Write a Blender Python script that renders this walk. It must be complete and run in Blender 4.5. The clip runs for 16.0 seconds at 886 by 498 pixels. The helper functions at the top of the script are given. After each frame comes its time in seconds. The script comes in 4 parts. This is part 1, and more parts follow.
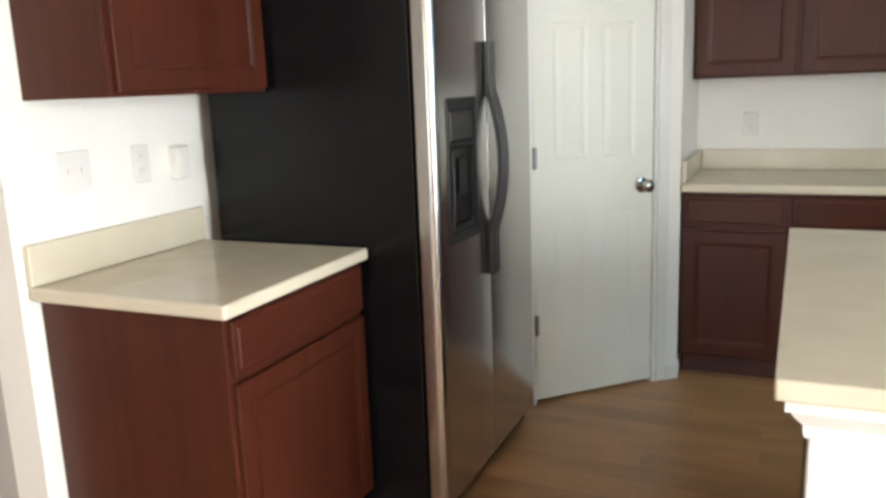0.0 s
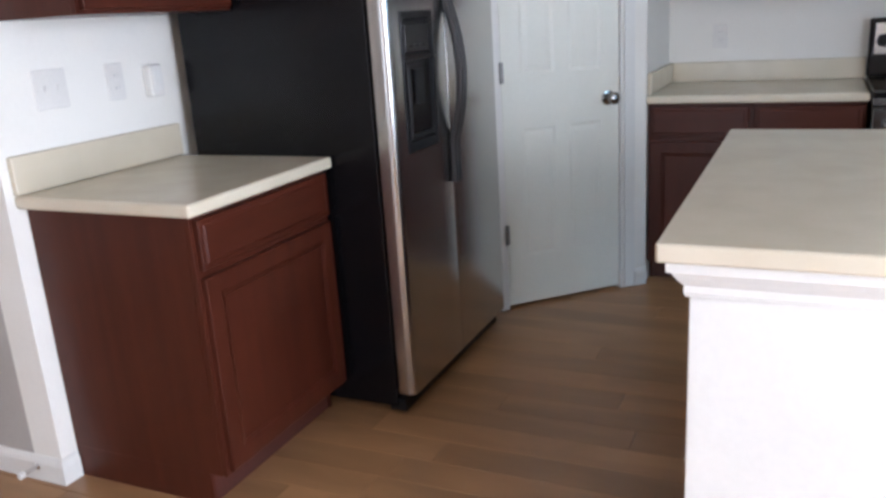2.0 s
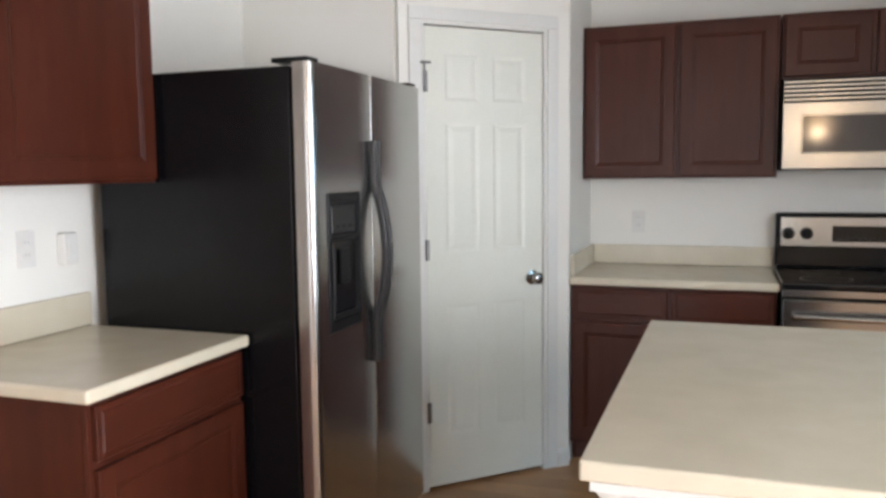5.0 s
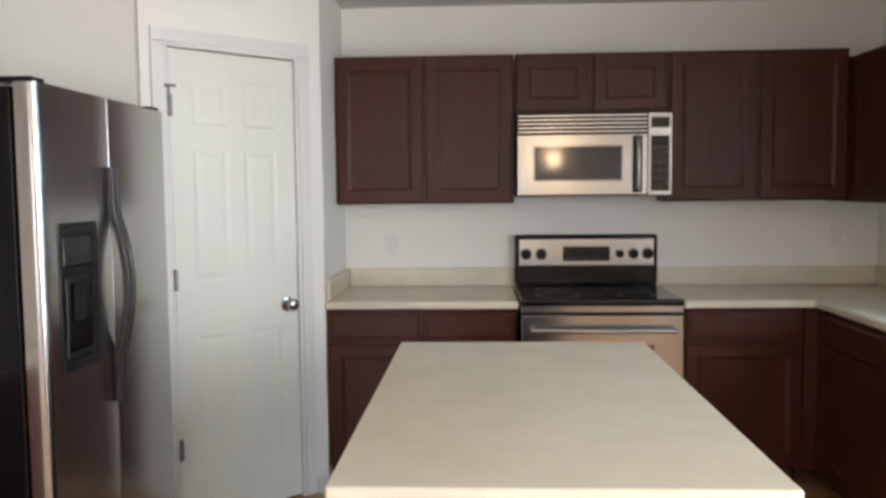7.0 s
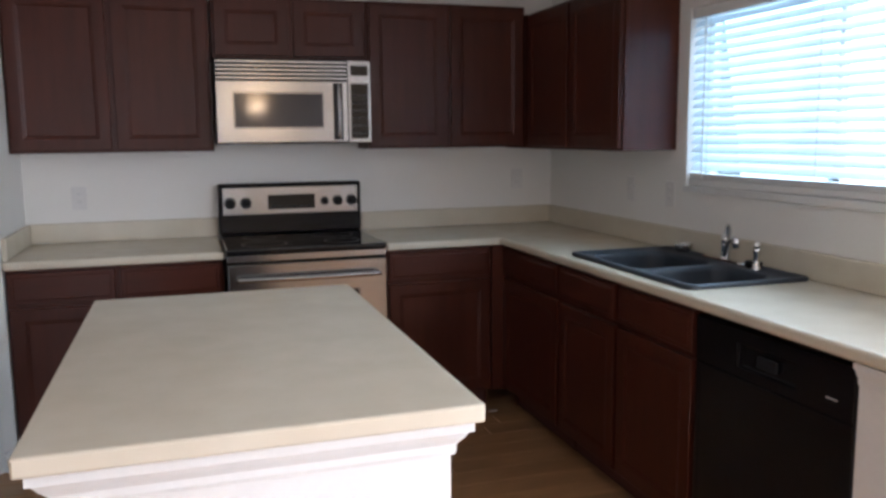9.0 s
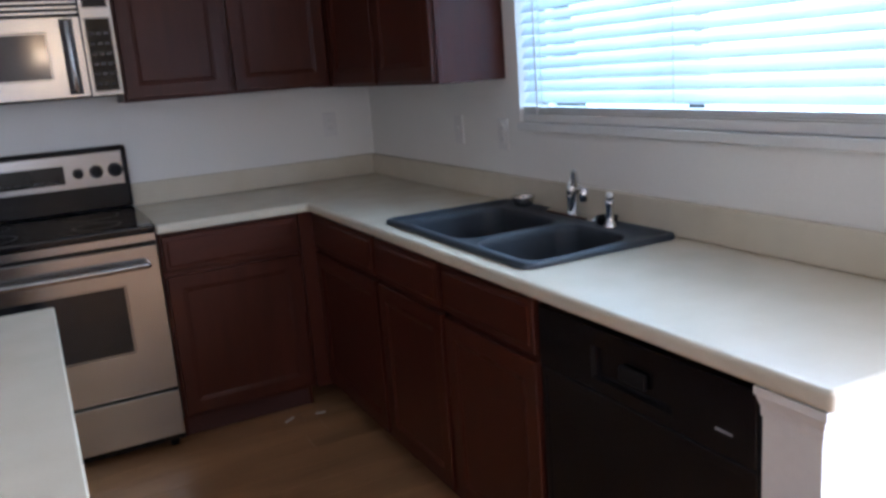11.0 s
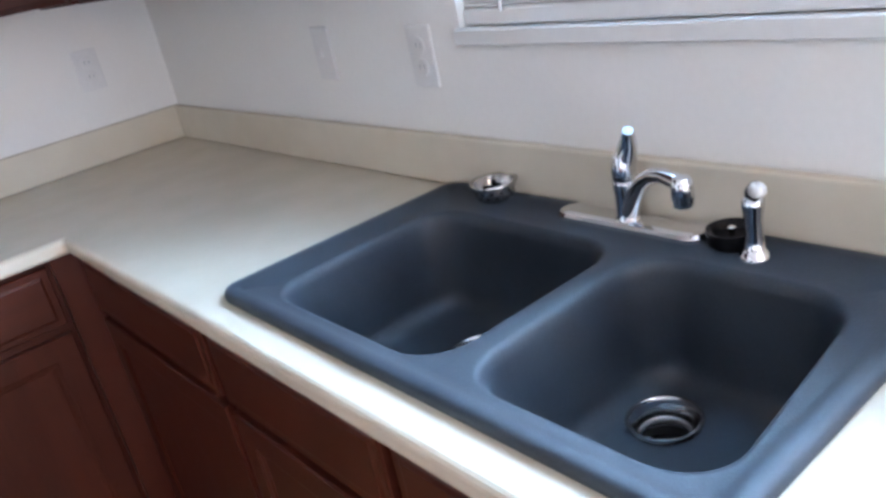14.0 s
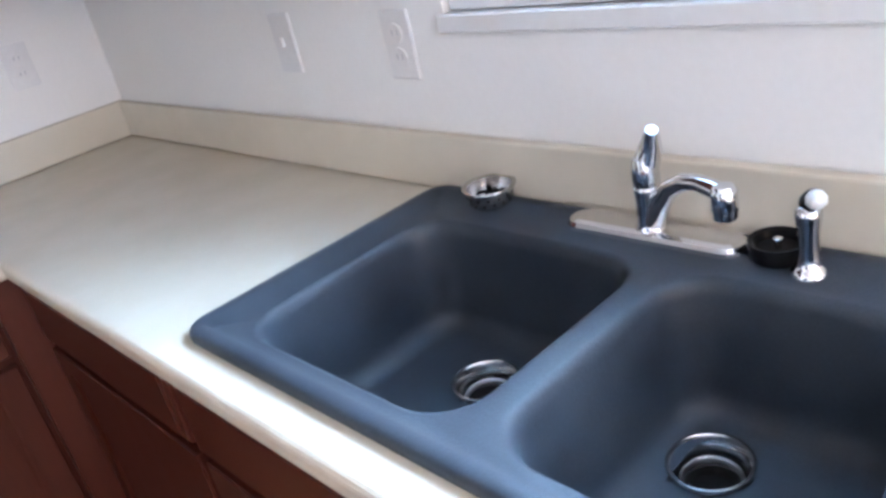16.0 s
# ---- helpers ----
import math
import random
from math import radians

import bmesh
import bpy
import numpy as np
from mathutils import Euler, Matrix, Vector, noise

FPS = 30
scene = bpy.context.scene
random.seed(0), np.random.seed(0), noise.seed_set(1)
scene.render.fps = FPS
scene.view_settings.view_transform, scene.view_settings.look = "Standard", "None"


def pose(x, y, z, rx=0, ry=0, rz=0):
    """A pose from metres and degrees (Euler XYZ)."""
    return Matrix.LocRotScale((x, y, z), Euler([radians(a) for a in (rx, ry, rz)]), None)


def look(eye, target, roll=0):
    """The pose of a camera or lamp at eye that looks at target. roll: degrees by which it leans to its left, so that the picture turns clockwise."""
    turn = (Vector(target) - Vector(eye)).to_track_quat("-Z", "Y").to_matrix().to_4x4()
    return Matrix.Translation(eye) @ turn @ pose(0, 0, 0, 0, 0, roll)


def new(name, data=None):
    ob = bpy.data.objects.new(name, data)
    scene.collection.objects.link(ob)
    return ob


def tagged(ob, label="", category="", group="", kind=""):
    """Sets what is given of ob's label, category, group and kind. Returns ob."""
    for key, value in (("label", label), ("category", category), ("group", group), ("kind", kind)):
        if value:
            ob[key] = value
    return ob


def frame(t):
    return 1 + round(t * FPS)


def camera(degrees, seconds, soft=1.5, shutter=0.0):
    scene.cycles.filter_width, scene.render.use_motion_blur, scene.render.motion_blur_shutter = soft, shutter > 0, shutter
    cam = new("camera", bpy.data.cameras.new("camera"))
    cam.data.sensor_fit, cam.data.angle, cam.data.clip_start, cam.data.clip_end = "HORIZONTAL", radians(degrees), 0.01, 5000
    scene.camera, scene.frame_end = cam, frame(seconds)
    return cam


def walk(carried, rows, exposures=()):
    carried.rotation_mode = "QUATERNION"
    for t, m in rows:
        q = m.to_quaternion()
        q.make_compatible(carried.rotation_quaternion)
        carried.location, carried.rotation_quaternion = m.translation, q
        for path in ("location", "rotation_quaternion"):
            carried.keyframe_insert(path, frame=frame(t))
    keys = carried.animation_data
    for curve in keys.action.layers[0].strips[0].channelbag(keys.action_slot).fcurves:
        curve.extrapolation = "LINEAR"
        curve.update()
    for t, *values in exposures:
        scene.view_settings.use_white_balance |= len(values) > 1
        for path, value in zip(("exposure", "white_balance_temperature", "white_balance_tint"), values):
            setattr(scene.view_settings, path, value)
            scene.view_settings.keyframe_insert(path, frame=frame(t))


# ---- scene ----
cam = camera(57.5, 16.0, soft=3.0)
PATH = [
    (0, (-0.825, -4.373, 1.399), (-1.623, -2.584, 0.997), -2.2),
    (0.5, (-0.694, -4.418, 1.389), (-1.524, -2.651, 0.954), -2.9),
    (1, (-0.608, -4.448, 1.366), (-1.456, -2.697, 0.902), -3.4),
    (1.5, (-0.596, -4.463, 1.344), (-1.431, -2.715, 0.846), -3.7),
    (2, (-0.595, -4.478, 1.337), (-1.413, -2.74, 0.78), -3.7),
    (2.5, (-0.593, -4.488, 1.338), (-1.395, -2.755, 0.742), -3.7),
    (3, (-0.594, -4.476, 1.354), (-1.385, -2.731, 0.78), -3.2),
    (3.5, (-0.6, -4.468, 1.384), (-1.378, -2.686, 0.915), -2.4),
    (4, (-0.605, -4.446, 1.414), (-1.372, -2.629, 1.08), -1.8),
    (4.2, (-0.612, -4.425, 1.416), (-1.372, -2.596, 1.141), -1.4),
    (6.3, (-0.543, -4.409, 1.428), (-0.921, -2.449, 1.302), -0.8),
    (6.5, (-0.495, -4.429, 1.374), (-0.819, -2.458, 1.272), -0.9),
    (7, (-0.562, -4.436, 1.439), (-0.657, -2.443, 1.295), -0.6),
    (7.5, (-0.579, -4.472, 1.448), (-0.473, -2.481, 1.293), -0.5),
    (8, (-0.574, -4.459, 1.429), (-0.288, -2.487, 1.255), -0.5),
    (8.5, (-0.567, -4.469, 1.433), (-0.117, -2.534, 1.208), -0.5),
    (9, (-0.544, -4.469, 1.434), (0.057, -2.582, 1.157), -0.6),
    (9.5, (-0.448, -4.413, 1.417), (0.254, -2.566, 1.104), -0.9),
    (10, (-0.332, -4.291, 1.402), (0.448, -2.481, 1.061), -1.2),
    (10.2, (-0.288, -4.229, 1.418), (0.519, -2.435, 1.054), -1.7),
    (12.3, (0.439, -3.0, 1.431), (1.346, -1.296, 0.909), -7.1),
    (12.5, (0.463, -2.89, 1.398), (1.418, -1.212, 0.875), -5.6),
    (13, (0.54, -2.686, 1.402), (1.54, -1.059, 0.807), -7.7),
    (13.5, (0.577, -2.541, 1.411), (1.65, -0.999, 0.723), -10.0),
    (14, (0.636, -2.482, 1.401), (1.726, -0.988, 0.64), -12.1),
    (14.5, (0.658, -2.441, 1.406), (1.777, -1.003, 0.58), -13.6),
    (15, (0.679, -2.4, 1.406), (1.82, -1.003, 0.542), -14.4),
    (15.5, (0.703, -2.362, 1.404), (1.859, -0.988, 0.523), -14.8),
    (16, (0.711, -2.319, 1.409), (1.848, -0.905, 0.568), -13.6),
]
walk(cam, [(t, look(eye, target, roll)) for t, eye, target, roll in PATH],
     exposures=[(0.0, 1.0, 6480, 7), (2.5, 0.58, 5620, 15), (4.0, 0.74, 5980, 12), (7.0, 0.82, 6350, 12), (9.0, 0.38, 5950, 17),
                (10.2, 0.22, 5500, 17), (12.5, 1.15, 5400, 20), (14.5, 2.0, 5320, 17), (16.0, 2.22, 5350, 19)])

# ---- world, sun and window light ----
world = bpy.data.worlds.new("world")
scene.world = world
world.use_nodes = True
wt = world.node_tree
sky = wt.nodes.new("ShaderNodeTexSky")
sky.sky_type, sky.sun_disc = "NISHITA", False
sky.sun_elevation, sky.sun_rotation = radians(55), radians(-60)
wt.links.new(sky.outputs[0], wt.nodes["Background"].inputs[0])
wt.nodes["Background"].inputs[1].default_value = 0.12

sun_lamp = bpy.data.lights.new("sun", "SUN")
sun_lamp.energy, sun_lamp.angle, sun_lamp.color = 3.0, radians(0.5), (1.0, 0.95, 0.88)
sun = new("sun", sun_lamp)
sun.matrix_world = look((-8, 5, 14), (0, 0, 0))


def window_light(where, target, width, height, watts, colour):
    lamp = bpy.data.lights.new("window_light", "AREA")
    lamp.shape, lamp.size, lamp.size_y, lamp.energy, lamp.color = "RECTANGLE", width, height, watts, colour
    ob = new("window_light", lamp)
    ob.matrix_world = look(where, target)
    return ob


# ---- plan ----
XR, XL, CEIL = 1.567, -2.66, 2.43
TOP = 0.915
UP0, UP1 = 1.372, 2.125
YREAR, XFAR, YW = -8.2, -5.2, -2.965
WIN = (-2.90, -1.39, 1.203, 1.965)
RWIN = (-2.40, -0.40, 0.05, 2.08)
EWIN = (-5.15, -3.45, 0.05, 2.08)

window_light((XR + 0.30, (WIN[0] + WIN[1]) / 2, 1.62), (0, (WIN[0] + WIN[1]) / 2, 1.3), 1.7, 1.0, 33, (0.62, 0.86, 1.0))
window_light((XR + 1.35, (WIN[0] + WIN[1]) / 2, 2.85), (XR, (WIN[0] + WIN[1]) / 2, 1.60), 2.6, 1.8, 80, (0.76, 0.88, 1.0))
window_light(((RWIN[0] + RWIN[1]) / 2, YREAR - 0.25, 1.15), ((RWIN[0] + RWIN[1]) / 2, 0, 1.1), 2.0, 2.0, 24, (0.94, 0.95, 0.97))

window_light((XR + 0.34, (EWIN[0] + EWIN[1]) / 2, 1.10), (0, (EWIN[0] + EWIN[1]) / 2, 1.0), 1.7, 2.0, 92, (0.92, 0.95, 0.98))

bulb = bpy.data.lights.new("pendant_bulb", "POINT")
bulb.energy, bulb.color, bulb.shadow_soft_size = 10, (1.0, 0.72, 0.42), 0.05
new("pendant_bulb", bulb).location = (0.32, -6.3, 1.80)


# ---- materials ----
def shader(name, rough=0.5, metal=0.0):
    m = bpy.data.materials.new(name)
    m.use_nodes = True
    b = m.node_tree.nodes["Principled BSDF"]
    b.inputs["Roughness"].default_value = rough
    b.inputs["Metallic"].default_value = metal
    return m, m.node_tree, b


def node(t, kind, **values):
    n = t.nodes.new(kind)
    for k, v in values.items():
        n.inputs[k.replace("_", " ")].default_value = v
    return n


def mapped(t, stretch):
    co = t.nodes.new("ShaderNodeTexCoord")
    mp = t.nodes.new("ShaderNodeMapping")
    mp.inputs["Scale"].default_value = stretch
    t.links.new(co.outputs["Object"], mp.inputs["Vector"])
    return mp.outputs[0]


def varied(name, dark, light, rough=0.5, metal=0.0, stretch=(1, 1, 1), scale=3.0, fine=120.0, bump=0.05,
           rough_span=0.08, detail=6.0, low=0.35, high=0.65, spec=None, coat=0.0):
    """Colour between two shades by a broad noise and a fine one, with relief from the fine one."""
    m, t, b = shader(name, rough, metal)
    co = mapped(t, stretch)
    a = node(t, "ShaderNodeTexNoise", Scale=scale, Detail=detail)
    f = node(t, "ShaderNodeTexNoise", Scale=fine, Detail=2.0)
    for n in (a, f):
        t.links.new(co, n.inputs["Vector"])
    add = t.nodes.new("ShaderNodeMath")
    add.operation = "MULTIPLY_ADD"
    add.inputs[1].default_value = 0.35
    t.links.new(f.outputs["Fac"], add.inputs[0])
    t.links.new(a.outputs["Fac"], add.inputs[2])
    r = t.nodes.new("ShaderNodeValToRGB")
    r.color_ramp.elements[0].position, r.color_ramp.elements[1].position = low + 0.175, high + 0.175
    r.color_ramp.elements[0].color, r.color_ramp.elements[1].color = (*dark, 1), (*light, 1)
    t.links.new(add.outputs[0], r.inputs[0])
    t.links.new(r.outputs[0], b.inputs["Base Color"])
    rr = t.nodes.new("ShaderNodeMapRange")
    rr.inputs["To Min"].default_value, rr.inputs["To Max"].default_value = rough - rough_span, rough + rough_span
    t.links.new(a.outputs["Fac"], rr.inputs["Value"])
    t.links.new(rr.outputs[0], b.inputs["Roughness"])
    if bump:
        bp = node(t, "ShaderNodeBump", Strength=bump, Distance=0.004)
        t.links.new(f.outputs["Fac"], bp.inputs["Height"])
        t.links.new(bp.outputs[0], b.inputs["Normal"])
    if spec is not None:
        b.inputs["Specular IOR Level"].default_value = spec
    b.inputs["Coat Weight"].default_value = coat
    b.inputs["Coat Roughness"].default_value = 0.25
    return m


WALL = varied("wall_paint", (0.775, 0.752, 0.695), (0.815, 0.792, 0.735), 0.7, scale=1.3, fine=90, bump=0.04)
CEILING = varied("ceiling_paint", (0.60, 0.59, 0.56), (0.68, 0.67, 0.63), 0.9, scale=2, fine=60, bump=0.35)
# darker greige used on the return wall alone; the others take WALL
GREIGE = varied("greige_wall", (0.40, 0.375, 0.345), (0.45, 0.42, 0.385), 0.7, scale=1.3, fine=90, bump=0.04)
WHITE = varied("white_trim_paint", (0.69, 0.68, 0.645), (0.74, 0.73, 0.695), 0.40, scale=2, fine=60, bump=0.02)
WOOD = varied("cherry_wood", (0.051, 0.0116, 0.0058), (0.066, 0.0155, 0.0075), 0.36, rough_span=0.05, stretch=(9, 9, 0.9), scale=2.2, fine=26, bump=0.02, spec=0.28)
WOOD_H = varied("cherry_wood_across", (0.051, 0.0116, 0.0058), (0.066, 0.0155, 0.0075), 0.36, rough_span=0.05, stretch=(0.9, 9, 9), scale=2.2, fine=26, bump=0.02, spec=0.28)
WOOD_IN = varied("cabinet_inside", (0.05, 0.013, 0.009), (0.08, 0.022, 0.014), 0.6, scale=3)
LAMINATE = varied("beige_laminate", (0.595, 0.532, 0.408), (0.64, 0.576, 0.450), 0.24, scale=9, fine=420, bump=0.01, detail=3, low=0.3, high=0.7, rough_span=0.02)
STEEL = varied("brushed_steel", (0.50, 0.495, 0.49), (0.56, 0.555, 0.55), 0.22, 1.0, rough_span=0.02, stretch=(1, 1, 1), scale=2, fine=200, bump=0.0)
STEEL_H = varied("brushed_steel_across", (0.395, 0.400, 0.405), (0.450, 0.455, 0.460), 0.21, 1.0, rough_span=0.02, stretch=(1, 1, 1), scale=3, fine=200, bump=0.0)
CHROME = varied("chrome", (0.72, 0.72, 0.73), (0.80, 0.80, 0.81), 0.10, 1.0, scale=9, bump=0, rough_span=0.04)
SATIN = varied("satin_steel", (0.60, 0.60, 0.60), (0.70, 0.70, 0.69), 0.36, 1.0, scale=30, fine=400, bump=0.02)
KNOB = varied("satin_nickel", (0.42, 0.41, 0.39), (0.50, 0.49, 0.47), 0.20, 1.0, scale=9, bump=0, rough_span=0.02)
NICKEL = varied("dull_nickel", (0.22, 0.215, 0.205), (0.30, 0.29, 0.28), 0.42, 1.0, scale=30, fine=400, bump=0.02)
BLACK = varied("black_enamel", (0.0052, 0.0050, 0.0060), (0.0060, 0.0058, 0.0070), 0.23, scale=1.5, fine=400, bump=0.01, spec=0.22, rough_span=0.02)
BLACK_SOFT = varied("black_plastic", (0.007, 0.007, 0.008), (0.012, 0.012, 0.013), 0.34, scale=6, fine=200, bump=0.03, spec=0.15)
GLASS_BLACK = varied("black_glass", (0.008, 0.008, 0.009), (0.012, 0.012, 0.013), 0.08, scale=3, bump=0, rough_span=0.02)
GLASS_GREY = varied("smoked_glass", (0.070, 0.066, 0.068), (0.082, 0.078, 0.080), 0.09, scale=3, bump=0, rough_span=0.03)
HANDLE = varied("dark_handle", (0.018, 0.017, 0.017), (0.030, 0.028, 0.028), 0.38, 0.3, rough_span=0.03, scale=4, fine=100, bump=0.02)
SINK = varied("slate_composite", (0.017, 0.022, 0.031), (0.041, 0.051, 0.063), 0.50, rough_span=0.06, scale=6, fine=320, bump=0.12, spec=0.5, low=0.28, high=0.72)
DOOR_PAINT = varied("door_paint", (0.70, 0.70, 0.625), (0.745, 0.745, 0.67), 0.42, scale=2, fine=60, bump=0.02)
PLATE = varied("white_plastic", (0.68, 0.66, 0.62), (0.74, 0.72, 0.68), 0.35, scale=4, bump=0)
MARKS = varied("grey_marking", (0.30, 0.30, 0.30), (0.40, 0.40, 0.40), 0.5, scale=9, bump=0)
SLAT = varied("blind_slat", (0.72, 0.75, 0.78), (0.80, 0.83, 0.86), 0.45, scale=5, bump=0)
slat_tree = SLAT.node_tree
glow = node(slat_tree, "ShaderNodeBsdfTranslucent", Color=(0.80, 0.85, 0.88, 1))
both = node(slat_tree, "ShaderNodeMixShader", Fac=0.5)
slat_tree.links.new(slat_tree.nodes["Principled BSDF"].outputs[0], both.inputs[1])
slat_tree.links.new(glow.outputs[0], both.inputs[2])
slat_tree.links.new(both.outputs[0], slat_tree.nodes["Material Output"].inputs[0])
GLASS, gt, gb = shader("clear_glass", 0.02)
gb.inputs["Transmission Weight"].default_value = 1.0
gb.inputs["IOR"].default_value = 1.45
# mostly clear, with a little blue-grey mixed in
MESH, mt, mb = shader("sheet_tint", 0.7)
mb.inputs["Base Color"].default_value = (0.10, 0.20, 0.24, 1)
clear = node(mt, "ShaderNodeBsdfTransparent", Color=(0.86, 0.97, 1.0, 1))
sheer = node(mt, "ShaderNodeMixShader", Fac=0.10)
mt.links.new(clear.outputs[0], sheer.inputs[1])
mt.links.new(mb.outputs[0], sheer.inputs[2])
mt.links.new(sheer.outputs[0], mt.nodes["Material Output"].inputs[0])
SHADE, st, sb = shader("lamp_shade", 0.4)
sb.inputs["Base Color"].default_value = (0.9, 0.8, 0.6, 1)
sb.inputs["Emission Color"].default_value = (1.0, 0.62, 0.28, 1)
sb.inputs["Emission Strength"].default_value = 12.0


def floor_material():
    m, t, b = shader("laminate_plank", 0.34)
    info = t.nodes.new("ShaderNodeObjectInfo")
    co = t.nodes.new("ShaderNodeTexCoord")
    shift = t.nodes.new("ShaderNodeVectorMath")
    shift.operation = "MULTIPLY_ADD"
    shift.inputs[1].default_value = (0.9, 3.5, 3.5)
    t.links.new(co.outputs["Object"], shift.inputs[0])
    comb = t.nodes.new("ShaderNodeCombineXYZ")
    mul = t.nodes.new("ShaderNodeMath")
    mul.operation = "MULTIPLY"
    mul.inputs[1].default_value = 37.0
    t.links.new(info.outputs["Random"], mul.inputs[0])
    for i in range(3):
        t.links.new(mul.outputs[0], comb.inputs[i])
    t.links.new(comb.outputs[0], shift.inputs[2])
    a = node(t, "ShaderNodeTexNoise", Scale=2.0, Detail=5.0, Distortion=0.6)
    t.links.new(shift.outputs[0], a.inputs["Vector"])
    r = t.nodes.new("ShaderNodeValToRGB")
    r.color_ramp.elements[0].position, r.color_ramp.elements[1].position = 0.32, 0.7
    r.color_ramp.elements[0].color, r.color_ramp.elements[1].color = (0.290, 0.153, 0.068, 1), (0.420, 0.228, 0.104, 1)
    t.links.new(a.outputs["Fac"], r.inputs[0])
    hs = t.nodes.new("ShaderNodeHueSaturation")
    vr = t.nodes.new("ShaderNodeMapRange")
    vr.inputs["To Min"].default_value, vr.inputs["To Max"].default_value = 0.90, 1.14
    t.links.new(info.outputs["Random"], vr.inputs["Value"])
    t.links.new(vr.outputs[0], hs.inputs["Value"])
    t.links.new(r.outputs[0], hs.inputs["Color"])
    t.links.new(hs.outputs[0], b.inputs["Base Color"])
    bp = node(t, "ShaderNodeBump", Strength=0.06, Distance=0.003)
    t.links.new(a.outputs["Fac"], bp.inputs["Height"])
    t.links.new(bp.outputs[0], b.inputs["Normal"])
    return m


PLANK = floor_material()


# ---- mesh helpers ----
def part(name, bm, material, parent=None, label="", smooth=False, kind=""):
    me = bpy.data.meshes.new(name)
    bm.normal_update()
    bm.to_mesh(me)
    bm.free()
    me.materials.append(material)
    if smooth:
        me.shade_smooth()
        me.set_sharp_from_angle(angle=radians(48))
    ob = new(name, me)
    if parent is not None:
        ob.parent = parent
    return tagged(ob, label, kind=kind)


def thing(name, m, label, category, group=""):
    ob = new(name)
    ob.empty_display_size = 0.1
    ob.matrix_world = m
    return tagged(ob, label, category, group)


def box(x0, x1, y0, y1, z0, z1, bevel=0.0, segments=2, into=None):
    bm = bmesh.new() if into is None else into
    made = bmesh.ops.create_cube(bm, size=1)["verts"]
    for v in made:
        v.co = Vector(((x0 + x1) / 2 + v.co.x * (x1 - x0), (y0 + y1) / 2 + v.co.y * (y1 - y0), (z0 + z1) / 2 + v.co.z * (z1 - z0)))
    if bevel:
        edges = list({e for v in made for e in v.link_edges})
        bmesh.ops.bevel(bm, geom=edges, offset=bevel, segments=segments, affect="EDGES", profile=0.5)
    return bm


def lathe(profile, steps=28, into=None, m=None):
    """Turned round z from (radius, height) pairs."""
    bm = bmesh.new() if into is None else into
    rings = []
    for r, z in profile:
        if r < 1e-5:
            rings.append([bm.verts.new((0, 0, z))])
        else:
            rings.append([bm.verts.new((r * math.cos(2 * math.pi * i / steps), r * math.sin(2 * math.pi * i / steps), z)) for i in range(steps)])
    for a, b in zip(rings, rings[1:]):
        for i in range(steps):
            j = (i + 1) % steps
            if len(a) == 1 and len(b) > 1:
                bm.faces.new((a[0], b[j], b[i]))
            elif len(b) == 1 and len(a) > 1:
                bm.faces.new((a[i], a[j], b[0]))
            elif len(a) > 1:
                bm.faces.new((a[i], a[j], b[j], b[i]))
    if m is not None:
        bmesh.ops.transform(bm, matrix=m, verts=[v for ring in rings for v in ring])
    return bm


def tube(points, radius, steps=12, flat=1.0, into=None):
    """A closed tube along points; radius one number or one for each point; flat squeezes its second axis."""
    bm = bmesh.new() if into is None else into
    pts = [Vector(p) for p in points]
    rings = []
    up = Vector((0, 0, 1)) if abs((pts[-1] - pts[0]).normalized().z) < 0.8 else Vector((0, 1, 0))
    for k, p in enumerate(pts):
        d = (pts[min(k + 1, len(pts) - 1)] - pts[max(k - 1, 0)]).normalized()
        s = d.cross(up).normalized()
        u = s.cross(d).normalized()
        r = radius[k] if isinstance(radius, (list, tuple)) else radius
        rings.append([bm.verts.new(p + s * (r * math.cos(2 * math.pi * i / steps)) + u * (r * flat * math.sin(2 * math.pi * i / steps))) for i in range(steps)])
    for a, b in zip(rings, rings[1:]):
        for i in range(steps):
            j = (i + 1) % steps
            bm.faces.new((a[i], a[j], b[j], b[i]))
    bm.faces.new(list(reversed(rings[0])))
    bm.faces.new(rings[-1])
    bmesh.ops.recalc_face_normals(bm, faces=bm.faces)
    return bm


